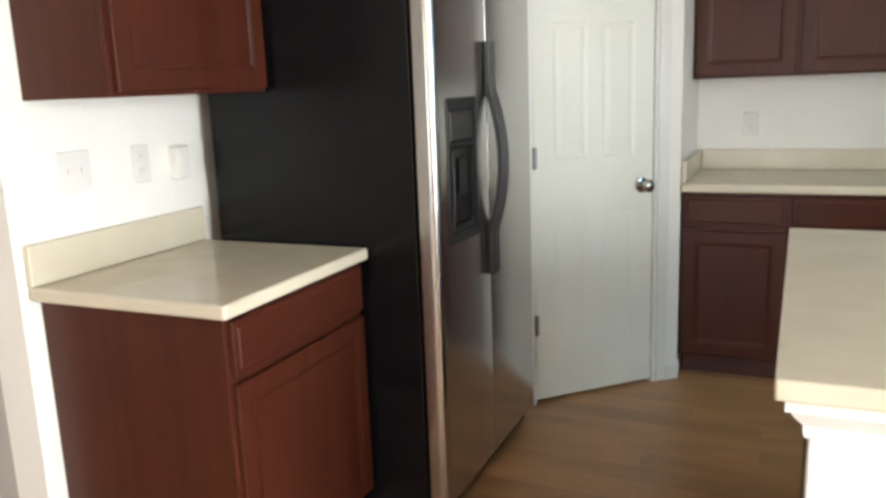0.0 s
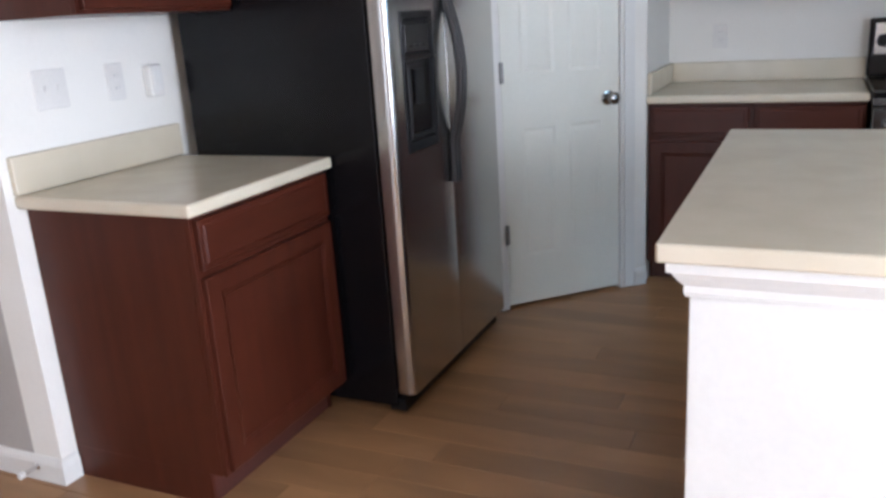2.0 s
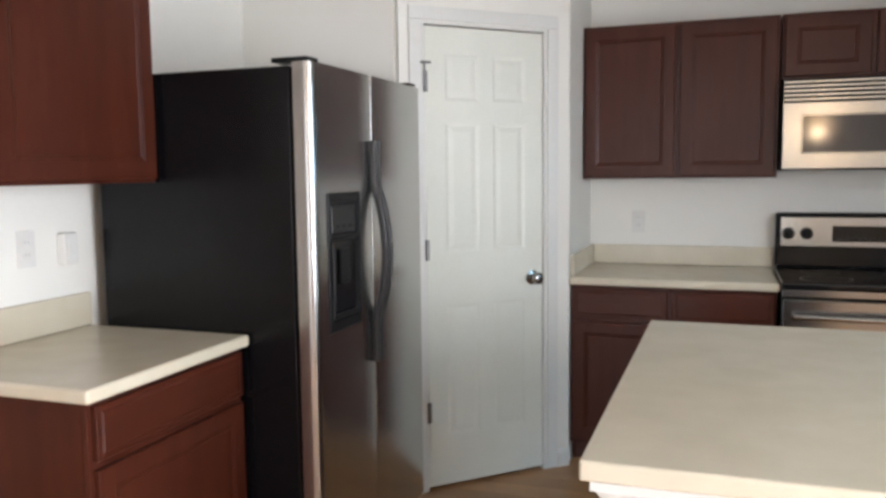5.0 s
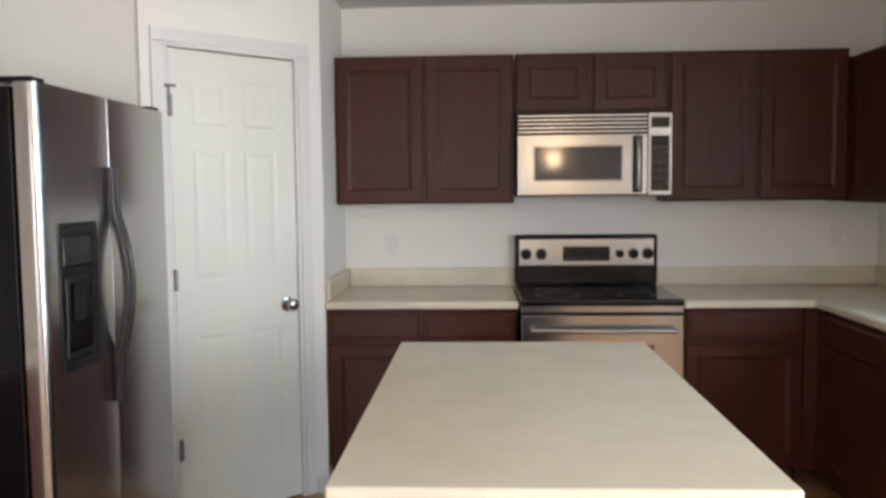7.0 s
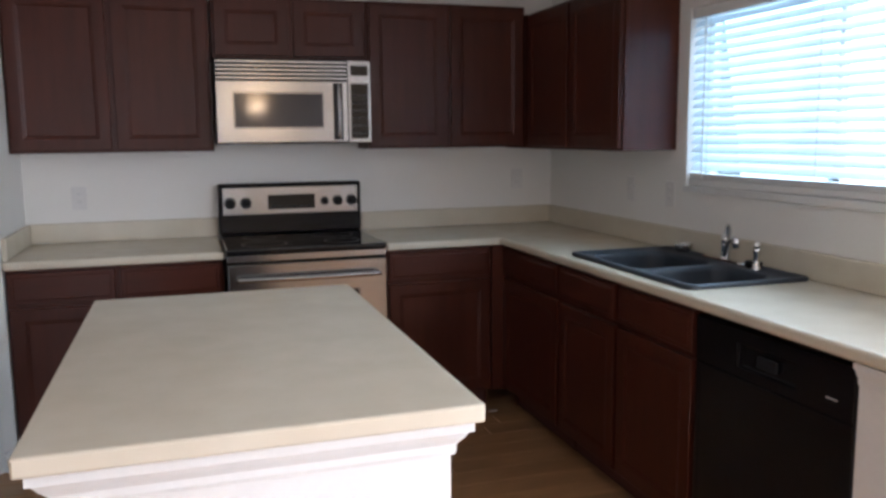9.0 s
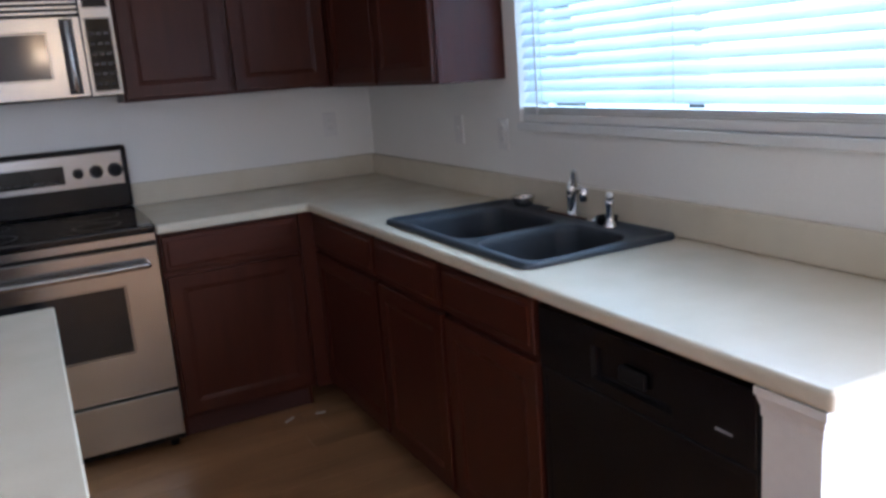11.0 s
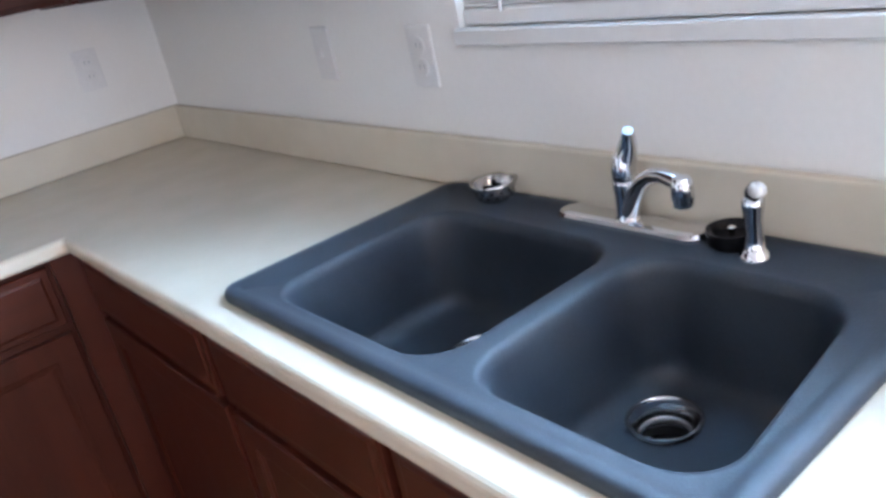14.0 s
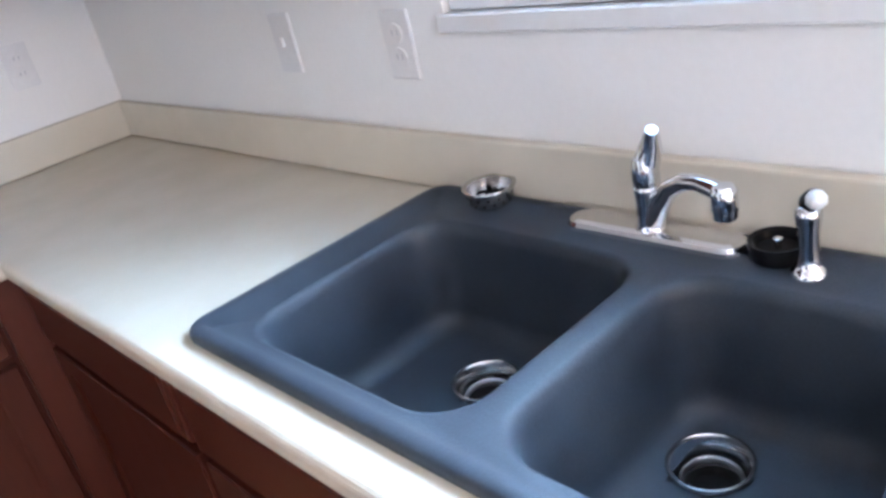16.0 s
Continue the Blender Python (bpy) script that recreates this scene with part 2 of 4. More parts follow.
def panelled(w, h, thick, panels, rings, bm=None, x0=0.0, z0=0.0):
    """A slab from y=0 (front, facing -y) to y=thick, with sunk panels (u0, u1, v0, v1) cut by rings of (inset, depth)."""
    bm = bmesh.new() if bm is None else bm
    c = 0.003
    us = sorted({0.0, w, *[p[0] for p in panels], *[p[1] for p in panels]})
    vs = sorted({0.0, h, *[p[2] for p in panels], *[p[3] for p in panels]})
    grid = {}

    def vert(u, v, d):
        key = (round(u, 5), round(v, 5), round(d, 5))
        if key not in grid:
            uu = min(max(u, c), w - c) if d == 0 else u
            vv = min(max(v, c), h - c) if d == 0 else v
            grid[key] = bm.verts.new((x0 + uu, d, z0 + vv))
        return grid[key]

    for a, b in zip(us, us[1:]):
        for p, q in zip(vs, vs[1:]):
            if not any(abs(pn[0] - a) < 1e-6 and abs(pn[2] - p) < 1e-6 for pn in panels if pn[0] <= a and b <= pn[1] and pn[2] <= p and q <= pn[3]):
                inside = any(pn[0] - 1e-6 <= a and b <= pn[1] + 1e-6 and pn[2] - 1e-6 <= p and q <= pn[3] + 1e-6 for pn in panels)
                if not inside:
                    bm.faces.new((vert(a, p, 0), vert(b, p, 0), vert(b, q, 0), vert(a, q, 0)))
    for u0, u1, v0, v1 in panels:
        prev = [vert(u0, v0, 0), vert(u1, v0, 0), vert(u1, v1, 0), vert(u0, v1, 0)]
        for inset, depth in rings:
            cur = [bm.verts.new((x0 + u, depth, z0 + v)) for u, v in ((u0 + inset, v0 + inset), (u1 - inset, v0 + inset), (u1 - inset, v1 - inset), (u0 + inset, v1 - inset))]
            for i in range(4):
                j = (i + 1) % 4
                bm.faces.new((prev[i], prev[j], cur[j], cur[i]))
            prev = cur
        bm.faces.new(prev)
    # edges, chamfered at the front
    bottom = [(u, 0.0) for u in us]
    right = [(w, v) for v in vs]
    top = [(u, h) for u in reversed(us)]
    left = [(0.0, v) for v in reversed(vs)]
    loop = bottom[:-1] + right[:-1] + top[:-1] + left[:-1]
    side = [bm.verts.new((x0 + u, c, z0 + v)) for u, v in loop]
    back = [bm.verts.new((x0 + u, thick, z0 + v)) for u, v in loop]
    n = len(loop)
    for i in range(n):
        j = (i + 1) % n
        bm.faces.new((vert(*loop[j], 0), vert(*loop[i], 0), side[i], side[j]))
        bm.faces.new((side[j], side[i], back[i], back[j]))
    bm.faces.new(list(reversed(back)))
    bmesh.ops.recalc_face_normals(bm, faces=bm.faces)
    return bm


DOOR_RINGS = [(0.005, 0.002), (0.009, 0.002), (0.017, 0.006), (0.024, 0.006)]


def cabinet_front(name, parent, x0, x1, z0, z1, y, label=""):
    """One door or drawer front whose face is at y."""
    w, h = x1 - x0, z1 - z0
    if h > 0.22:
        panels, rings = [(0.052, w - 0.052, 0.052, h - 0.052)], DOOR_RINGS
    else:
        panels, rings = [(0.016, w - 0.016, 0.016, h - 0.016)], [(0.006, -0.003)]
    ob = part(name, panelled(w, h, 0.019, panels, rings), WOOD if h > 0.22 else WOOD_H, parent, label)
    ob.location = (x0, y, z0)
    return ob


def cabinet_box(parent, w, depth, z0, z1, rail=0.035, splits=(), bars=(), left=True):
    """Body with a face frame; its front is at y = -depth, its back at y = -0.003."""
    if z0 < 0.05:
        bm = box(0, w, -depth + 0.019, -0.003, z0, z1)
    else:
        bm = bmesh.new()
        y0, y1, t = -depth + 0.019, -0.003, 0.016
        outer = [(0, y0), (w, y0), (w, y1), (0, y1)]
        inner = [(t, y0 + t), (w - t, y0 + t), (w - t, y1 - t), (t, y1 - t)]
        rings = [loop_verts(bm, outer, z0), loop_verts(bm, outer, z1), loop_verts(bm, inner, z1), loop_verts(bm, inner, z0 + t)]
        for a, b in zip(rings, rings[1:]):
            bridge(bm, a, b)
        bm.faces.new(rings[-1])
        bm.faces.new(list(reversed(rings[0])))
        bmesh.ops.recalc_face_normals(bm, faces=bm.faces)
    part("body", bm, WOOD, parent)
    fr = box(0, rail, -depth, -depth + 0.019, z0, z1, 0.001, 1)
    box(w - rail, w, -depth, -depth + 0.019, z0, z1, 0.001, 1, fr)
    box(rail, w - rail, -depth, -depth + 0.019, z1 - rail, z1, 0.001, 1, fr)
    box(rail, w - rail, -depth, -depth + 0.019, z0, z0 + rail, 0.001, 1, fr)
    for s in splits:
        box(s - rail / 2, s + rail / 2, -depth, -depth + 0.019, z0 + rail, z1 - rail, 0.001, 1, fr)
    for s in bars:
        box(rail, w - rail, -depth, -depth + 0.019, s - rail / 2, s + rail / 2, 0.001, 1, fr)
    part("face_frame", fr, WOOD, parent)


def wall_cabinet(m, w, z0, z1, doors, label, depth=0.272, group="wall cabinets"):
    t = thing("wall_cabinet", m, label, "cabinet", group)
    cabinet_box(t, w, depth, z0 - z0, z1 - z0, splits=[w * k / doors for k in range(1, doors)])
    for k in range(doors):
        a, b = w * k / doors, w * (k + 1) / doors
        cabinet_front("door", t, a + 0.012, b - 0.012, 0.012, z1 - z0 - 0.015, -depth - 0.019)
    return t


def base_cabinet(m, w, fronts, label, depth=0.60, drawer=True, group="base cabinets", false_front=False):
    t = thing("base_cabinet", m, label, "cabinet", group)
    cabinet_box(t, w, depth, 0.105, 0.874, splits=[w * k / fronts for k in range(1, fronts)], bars=[0.71] if drawer else ())
    part("toe_kick", box(0.017, w - 0.017, -depth + 0.07, -0.02, 0.001, 0.104), WOOD_IN, t, "dark recessed toe kick")
    for a in (0.0, w - 0.016):
        part("side_panel", box(a, a + 0.016, -depth + 0.066, -0.003, 0.001, 0.1045), WOOD, t)
    for k in range(fronts):
        a, b = w * k / fronts + 0.012, w * (k + 1) / fronts - 0.012
        if drawer:
            cabinet_front("false_drawer" if false_front else "drawer", t, a, b, 0.722, 0.862, -depth - 0.019)
            cabinet_front("door", t, a, b, 0.12, 0.70, -depth - 0.019)
        else:
            cabinet_front("door", t, a, b, 0.12, 0.862, -depth - 0.019)
    return t


def rounded(x0, x1, y0, y1, r, n=6):
    pts = []
    for cx, cy, a in ((x1 - r, y1 - r, 0), (x0 + r, y1 - r, 90), (x0 + r, y0 + r, 180), (x1 - r, y0 + r, 270)):
        for k in range(n + 1):
            t = radians(a + 90 * k / n)
            pts.append((cx + r * math.cos(t), cy + r * math.sin(t)))
    return pts


def divided(pts, n, m=8):
    """The straight sides between corners of n + 1 points cut into m steps."""
    out = []
    for k in range(4):
        corner = pts[k * (n + 1):(k + 1) * (n + 1)]
        a, b = corner[-1], pts[((k + 1) * (n + 1)) % len(pts)]
        out += corner + [(a[0] + (b[0] - a[0]) * i / m, a[1] + (b[1] - a[1]) * i / m) for i in range(1, m)]
    return out


def loop_verts(bm, pts, z):
    return [bm.verts.new((x, y, z)) for x, y in pts]


def bridge(bm, a, b):
    for i in range(len(a)):
        j = (i + 1) % len(a)
        bm.faces.new((a[i], a[j], b[j], b[i]))


def fill_between(bm, loops):
    edges = []
    for vs in loops:
        for i in range(len(vs)):
            a, b = vs[i], vs[(i + 1) % len(vs)]
            edges.append(bm.edges.get((a, b)) or bm.edges.new((a, b)))
    bmesh.ops.triangle_fill(bm, use_beauty=True, use_dissolve=False, edges=edges)


def worktop_mesh(outline, hole=None, thick=0.038, z=TOP):
    bm = bmesh.new()
    loops = [loop_verts(bm, outline, z)]
    if hole:
        loops.append(loop_verts(bm, hole, z))
    fill_between(bm, loops)
    geom = list(bm.faces)
    made = bmesh.ops.extrude_face_region(bm, geom=geom)["geom"]
    bmesh.ops.translate(bm, vec=(0, 0, -thick), verts=[g for g in made if isinstance(g, bmesh.types.BMVert)])
    bmesh.ops.recalc_face_normals(bm, faces=bm.faces)
    return bm


def soften(ob, width, segments=3):
    md = ob.modifiers.new("bevel", "BEVEL")
    md.width, md.segments, md.limit_method, md.angle_limit = width, segments, "ANGLE", radians(40)
    return ob


def moulding(profile, path, closed=False):
    """Sweeps a profile of (out, up) along a level path with mitred corners; out is to the right of the way."""
    bm = bmesh.new()
    n = len(path)
    rings = []
    for k in range(n):
        p = Vector((*path[k][:2], 0))
        z = path[k][2]
        dirs = []
        if k > 0 or closed:
            dirs.append((p - Vector((*path[k - 1][:2], 0))).normalized())
        if k < n - 1 or closed:
            dirs.append((Vector((*path[(k + 1) % n][:2], 0)) - p).normalized())
        outs = [Vector((d.y, -d.x, 0)) for d in dirs]
        o = sum(outs, Vector()) / len(outs)
        o = o / o.length_squared
        rings.append([bm.verts.new(p + o * a + Vector((0, 0, z + b))) for a, b in profile])
    for a, b in zip(rings, rings[1:] + (rings[:1] if closed else [])):
        for i in range(len(profile)):
            j = (i + 1) % len(profile)
            bm.faces.new((a[i], a[j], b[j], b[i]))
    if not closed:
        bm.faces.new(rings[0])
        bm.faces.new(list(reversed(rings[-1])))
    bmesh.ops.recalc_face_normals(bm, faces=bm.faces)
    return bm


BASE_PROFILE = [(0.0, 0.001), (0.014, 0.001), (0.014, 0.062), (0.011, 0.074), (0.006, 0.082), (0.0, 0.086)]

# ---- structure ----
T = 0.12


def structure(name, bm, material, label=""):
    return part(name, bm, material, None, label, kind="structure")


structure("floor", box(XFAR, XR + 0.2, YREAR, 0.15, -0.12, -0.012), WOOD_IN)
structure("ceiling", box(XFAR - T, XR + T, YREAR - T, T, CEIL, CEIL + 0.12), CEILING, "flat textured off-white ceiling")
structure("wall_north", box(XFAR, XR + T, 0.0, T, -0.1, CEIL), WALL, "cream painted wall behind the range")


def pierced(name, along, at, span, openings, thick, material, label):
    """A wall with openings in order; along is the axis of its length."""
    bm = bmesh.new()
    b0, b1 = at, at + thick
    pieces, last = [], span[0]
    for o0, o1, z0, z1 in openings:
        pieces += [(last, o0, -0.1, CEIL), (o0, o1, -0.1, z0), (o0, o1, z1, CEIL)]
        last = o1
    for u0, u1, w0, w1 in pieces + [(last, span[1], -0.1, CEIL)]:
        if along == "y":
            box(min(b0, b1), max(b0, b1), u0, u1, w0, w1, into=bm)
        else:
            box(u0, u1, min(b0, b1), max(b0, b1), w0, w1, into=bm)
    return structure(name, bm, material, label)


pierced("wall_east", "y", XR, (YREAR, 0.0), (EWIN, WIN), 0.14, WALL, "cream painted wall with the sink window")
pierced("wall_south", "x", YREAR, (XFAR, XR + 0.14), (RWIN,), -0.14, WALL, "cream painted wall behind the dining area")
structure("wall_west", box(XL - T, XL, YW, 0.0, -0.1, CEIL), WALL, "cream painted wall beside the refrigerator")
structure("wall_return", box(XFAR, XL - T, YW, YW + T, -0.1, CEIL), GREIGE, "greige wall turning from the kitchen")
structure("wall_far_west", box(XFAR - T, XFAR, YREAR, YW + T, -0.1, CEIL), WALL)

# pantry closet: side walls and a slanted front with the door opening
PS = Vector((-1.914, -1.244, 0))
PE = Vector((-1.312, -0.642, 0))
structure("wall_pantry_side", box(XL, PS.x - 0.02, PS.y - 0.001, PS.y + T, -0.1, CEIL), WALL, "short cream wall beside the refrigerator")
structure("wall_pantry_end", box(PE.x - T, PE.x, PE.y + 0.02, 0, -0.1, CEIL), WALL, "short cream wall ending the worktop")
DIAG = Matrix.Translation(PS) @ Matrix.Rotation(radians(45), 4, "Z")
DIAG_LEN = (PE - PS).length
D0, D1, DH = 0.104, 0.725, 2.050
bm = bmesh.new()
for u0, u1, w0, w1 in ((0, D0, -0.1, CEIL), (D1, DIAG_LEN, -0.1, CEIL), (D0, D1, DH, CEIL)):
    box(u0, u1, 0, 0.11, w0, w1, into=bm)
pantry_wall = structure("wall_pantry", bm, WALL, "slanted cream wall holding the pantry door")
pantry_wall.matrix_world = DIAG
CASING = 0.062
door = thing("door_1", DIAG, "closed white six-panel pantry door beside the refrigerator", "door")
door["kind"] = "structure"
dw, dh = D1 - D0 - 0.03, 2.018
cols = ((0.095, dw / 2 - 0.035), (dw / 2 + 0.035, dw - 0.095))
rows_ = ((0.225, 0.815), (1.045, 1.612), (1.705, 1.905))
panels = [(a, b, c, d) for a, b in cols for c, d in rows_]
slab = part("slab", panelled(dw, dh, 0.035, panels, [(0.013, 0.0032), (0.018, 0.0034), (0.040, 0.0006)]), DOOR_PAINT, door, "white moulded six-panel slab")
slab.location = (D0 + 0.015, 0.006, 0.016)
fr = box(D0 - 0.001, D0 + 0.012, -0.002, 0.108, 0.0, DH, 0.001, 1)
box(D1 - 0.012, D1 + 0.001, -0.002, 0.108, 0.0, DH, 0.001, 1, fr)
box(D0 + 0.012, D1 - 0.012, -0.002, 0.108, DH - 0.010, DH, 0.001, 1, fr)
box(D0 + 0.012, D0 + 0.024, 0.044, 0.056, 0.0, DH - 0.01, into=fr)
box(D1 - 0.024, D1 - 0.012, 0.044, 0.056, 0.0, DH - 0.01, into=fr)
box(D0 + 0.024, D1 - 0.024, 0.044, 0.056, DH - 0.022, DH - 0.01, into=fr)
part("door_frame", fr, WHITE, door)
cs = bmesh.new()
box(D0 - CASING, D0 - 0.004, -0.011, -0.002, 0.001, DH + 0.004, 0.004, 2, cs)
box(D1 + 0.004, D1 + CASING, -0.011, -0.002, 0.001, DH + 0.004, 0.004, 2, cs)
box(D0 - CASING, D1 + CASING, -0.011, -0.002, DH + 0.005, DH + CASING, 0.004, 2, cs)
part("casing", cs, WHITE, door)
kx = D1 - 0.015 - 0.062
knob = part("door_knob", lathe([(0, -0.004), (0.031, -0.004), (0.032, -0.010), (0.014, -0.014), (0.011, -0.035), (0.022, -0.042), (0.028, -0.055), (0.027, -0.066), (0.018, -0.073), (0, -0.075)], m=Matrix.Rotation(radians(-90), 4, "X")), KNOB, door, "satin nickel round knob", smooth=True)
knob.location = (kx, 0.006, 0.928)
for z in (0.36, 1.08, 1.80):
    hg = tube([(0, 0, -0.045), (0, 0, 0.045)], 0.0055)
    box(0.002, 0.014, 0.002, 0.005, -0.044, 0.044, into=hg)
    ob = part("hinge", hg, NICKEL, door, "satin nickel hinge")
    ob.location = (D0 + 0.010, -0.008, z)
stop = tube([(0, 0, -0.045), (0, 0, 0.030)], 0.0045)
tube([(-0.02, -0.008, 0.03), (0.025, -0.008, 0.03)], 0.0055, into=stop)
ob = part("hinge_stop", stop, NICKEL, door, "grey hinge pin door stop")
ob.location = (D0 + 0.010, -0.008, 1.848)

# baseboards
bb = moulding(BASE_PROFILE, [(XL - T - 2.3, YW, 0), (XL, YW, 0), (XL, -2.91, 0)])
structure("baseboard", bb, WHITE, "white baseboard at the wall corner")
c45 = math.cos(radians(45))
p0 = PS + Vector(((D1 + CASING) * c45, (D1 + CASING) * c45, 0))
structure("baseboard", moulding(BASE_PROFILE, [(p0.x, p0.y, 0), (PE.x, PE.y, 0), (PE.x, -0.62, 0)][:2]), WHITE, "short white baseboard by the pantry door")

# ---- windows ----
def sash(name, m, width, height, depth, label, mid=True):
    """A framed window in the plane y=0 of its own axes, x along."""
    t = thing(name, m, label, "window")
    t["kind"] = "structure"
    f = 0.04
    bm = box(0, f, 0, depth, 0, height, 0.003, 1)
    box(width - f, width, 0, depth, 0, height, 0.003, 1, bm)
    box(f, width - f, 0, depth, 0, f, 0.003, 1, bm)
    box(f, width - f, 0, depth, height - f, height, 0.003, 1, bm)
    if mid:
        box(width / 2 - 0.014, width / 2 + 0.014, 0.002, depth - 0.002, f, height - f, 0.003, 1, bm)
    part("window_frame", bm, WHITE, t, "white vinyl window frame")
    spans = [(f, width / 2 - 0.014), (width / 2 + 0.014, width - f)] if mid else [(f, width - f)]
    for a, b in spans:
        g = part("pane", box(a, b, depth / 2 - 0.002, depth / 2 + 0.002, f, height - f), GLASS, t, "clear glass pane")
        g.visible_shadow = False
    return t


WW, WH = WIN[1] - WIN[0], WIN[3] - WIN[2]
win = sash("window_1", Matrix.Translation((XR + 0.135, WIN[0], WIN[2])) @ Matrix.Rotation(radians(90), 4, "Z"), WW, WH, 0.04, "wide white sliding window above the sink")
latch = part("window_latch", box(-0.03, 0.03, -0.006, 0.0, 0.0, 0.014, 0.002, 1), HANDLE, win, "small dark latch")
latch.location = (WW / 2, 0.046, 0.05)
sill = part("window_sill", box(0.0, WW, 0.042, 0.137, -0.012, 0.005, 0.002, 2), WHITE, win, "white window sill")
part("sill_nosing", box(-0.006, WW + 0.006, 0.1375, 0.148, -0.022, 0.006, 0.003, 2), WHITE, win, "rounded white sill edge")
# thin sheet added to tint this half of the window blue-grey
sheet = part("tint_sheet", box(WW / 2 + 0.02, WW - 0.03, 0.006, 0.0075, 0.035, WH - 0.035), MESH, win, "thin see-through blue-grey sheet")
sheet.visible_shadow = False
sash("window_2", Matrix.Translation((RWIN[0], YREAR - 0.10, RWIN[2])), RWIN[1] - RWIN[0], RWIN[3] - RWIN[2], 0.05, "tall glazed patio opening in the dining area")
sash("window_3", Matrix.Translation((XR + 0.135, EWIN[0], EWIN[2])) @ Matrix.Rotation(radians(90), 4, "Z"), EWIN[1] - EWIN[0], EWIN[3] - EWIN[2], 0.05, "glazed patio door beside the dining area")

# blinds
blind = thing("window_blind", Matrix.Translation((XR + 0.036, WIN[0] + 0.006, WIN[2])), "open white slatted blind in the sink window", "blind")
bl = WW - 0.012
part("head_rail", box(-0.03, 0.03, 0, bl, WH - 0.045, WH - 0.003, 0.003, 1), WHITE, blind)
part("bottom_rail", box(-0.028, 0.026, 0, bl, 0.007, 0.036, 0.004, 2), WHITE, blind)
for k in range(3):
    part("stacked_slat", box(-0.026 - 0.001 * (k % 2), 0.025, 0.001, bl - 0.001, 0.0375 + 0.0075 * k, 0.0435 + 0.0075 * k, 0.002, 1), WHITE, blind)
slat_bm = bmesh.new()
nseg = 5
vs = []
for k in range(nseg + 1):
    u = -0.025 + 0.05 * k / nseg
    z = 0.0035 * (1 - (u / 0.025) ** 2)
    vs.append([slat_bm.verts.new((u, yy, z + dz)) for yy in (0.0, bl) for dz in (0.0, 0.0022)])
for a, b in zip(vs, vs[1:]):
    slat_bm.faces.new((a[1], b[1], b[3], a[3]))
    slat_bm.faces.new((a[0], a[2], b[2], b[0]))
    slat_bm.faces.new((a[0], b[0], b[1], a[1]))
    slat_bm.faces.new((a[2], a[3], b[3], b[2]))
slat_bm.faces.new((vs[0][0], vs[0][1], vs[0][3], vs[0][2]))
slat_bm.faces.new((vs[-1][0], vs[-1][2], vs[-1][3], vs[-1][1]))
bmesh.ops.recalc_face_normals(slat_bm, faces=slat_bm.faces)
first = part("slat", slat_bm, SLAT, blind)
n_slats = 17
for k in range(n_slats):
    ob = first if k == 0 else new("slat", first.data)
    ob.parent = blind
    ob.location = (0, 0, 0.088 + k * (WH - 0.153) / (n_slats - 1))
    ob.rotation_euler = (0, radians(-42 + 2.0 * math.sin(k * 2.1)), 0)
for yy in (0.12, bl * 0.5, bl - 0.12):
    for xx in (-0.027, 0.027):
        part("ladder_cord", tube([(xx, yy, 0.06), (xx, yy, WH - 0.04)], 0.0012, 6), WHITE, blind)
part("tilt_wand", tube([(-0.034, bl - 0.10, 0.03), (-0.034, bl - 0.10, WH - 0.05)], 0.0035, 8), PLATE, blind, "thin tilt wand")

# ---- worktops ----
SX0, SX1, SY0, SY1 = 1.036, 1.544, -2.203, -1.315
hole = rounded(SX0 + 0.02, SX1 - 0.02, SY0 + 0.02, SY1 - 0.02, 0.04, 4)
FRONT = -0.645
RX = 0.985
CEND = -3.10


def splash(parent, x0, x1, y0, y1, high=0.101):
    ob = part("backsplash", box(x0, x1, y0, y1, TOP + 0.001, TOP + high, 0.004, 2), LAMINATE, parent)
    return ob


top_a = thing("worktop", Matrix(), "beige laminate L-shaped worktop holding the dark sink", "worktop", "worktops")
soften(part("slab", worktop_mesh([(0.384, -0.002), (0.384, FRONT), (RX, FRONT), (RX, CEND), (XR - 0.002, CEND), (XR - 0.002, -0.002)], hole), LAMINATE, top_a), 0.012, 4)
splash(top_a, 0.384, XR - 0.003, -0.022, -0.002)
splash(top_a, XR - 0.022, XR - 0.002, CEND + 0.002, -0.023)
top_b = thing("worktop", Matrix(), "beige laminate worktop between pantry and range", "worktop", "worktops")
soften(part("slab", worktop_mesh([(PE.x + 0.002, -0.002), (PE.x + 0.002, FRONT), (-0.384, FRONT), (-0.384, -0.002)]), LAMINATE, top_b), 0.012, 4)
splash(top_b, PE.x + 0.023, -0.384, -0.022, -0.002)
splash(top_b, PE.x + 0.002, PE.x + 0.022, FRONT + 0.03, -0.002)
top_c = thing("worktop", Matrix(), "short beige laminate worktop beside the refrigerator", "worktop", "worktops")
CX = -2.022
soften(part("slab", worktop_mesh([(XL + 0.002, -2.94), (CX, -2.94), (CX, -2.250), (XL + 0.002, -2.250)]), LAMINATE, top_c), 0.010, 4)
splash(top_c, XL + 0.002, XL + 0.022, -2.938, -2.252, 0.112)

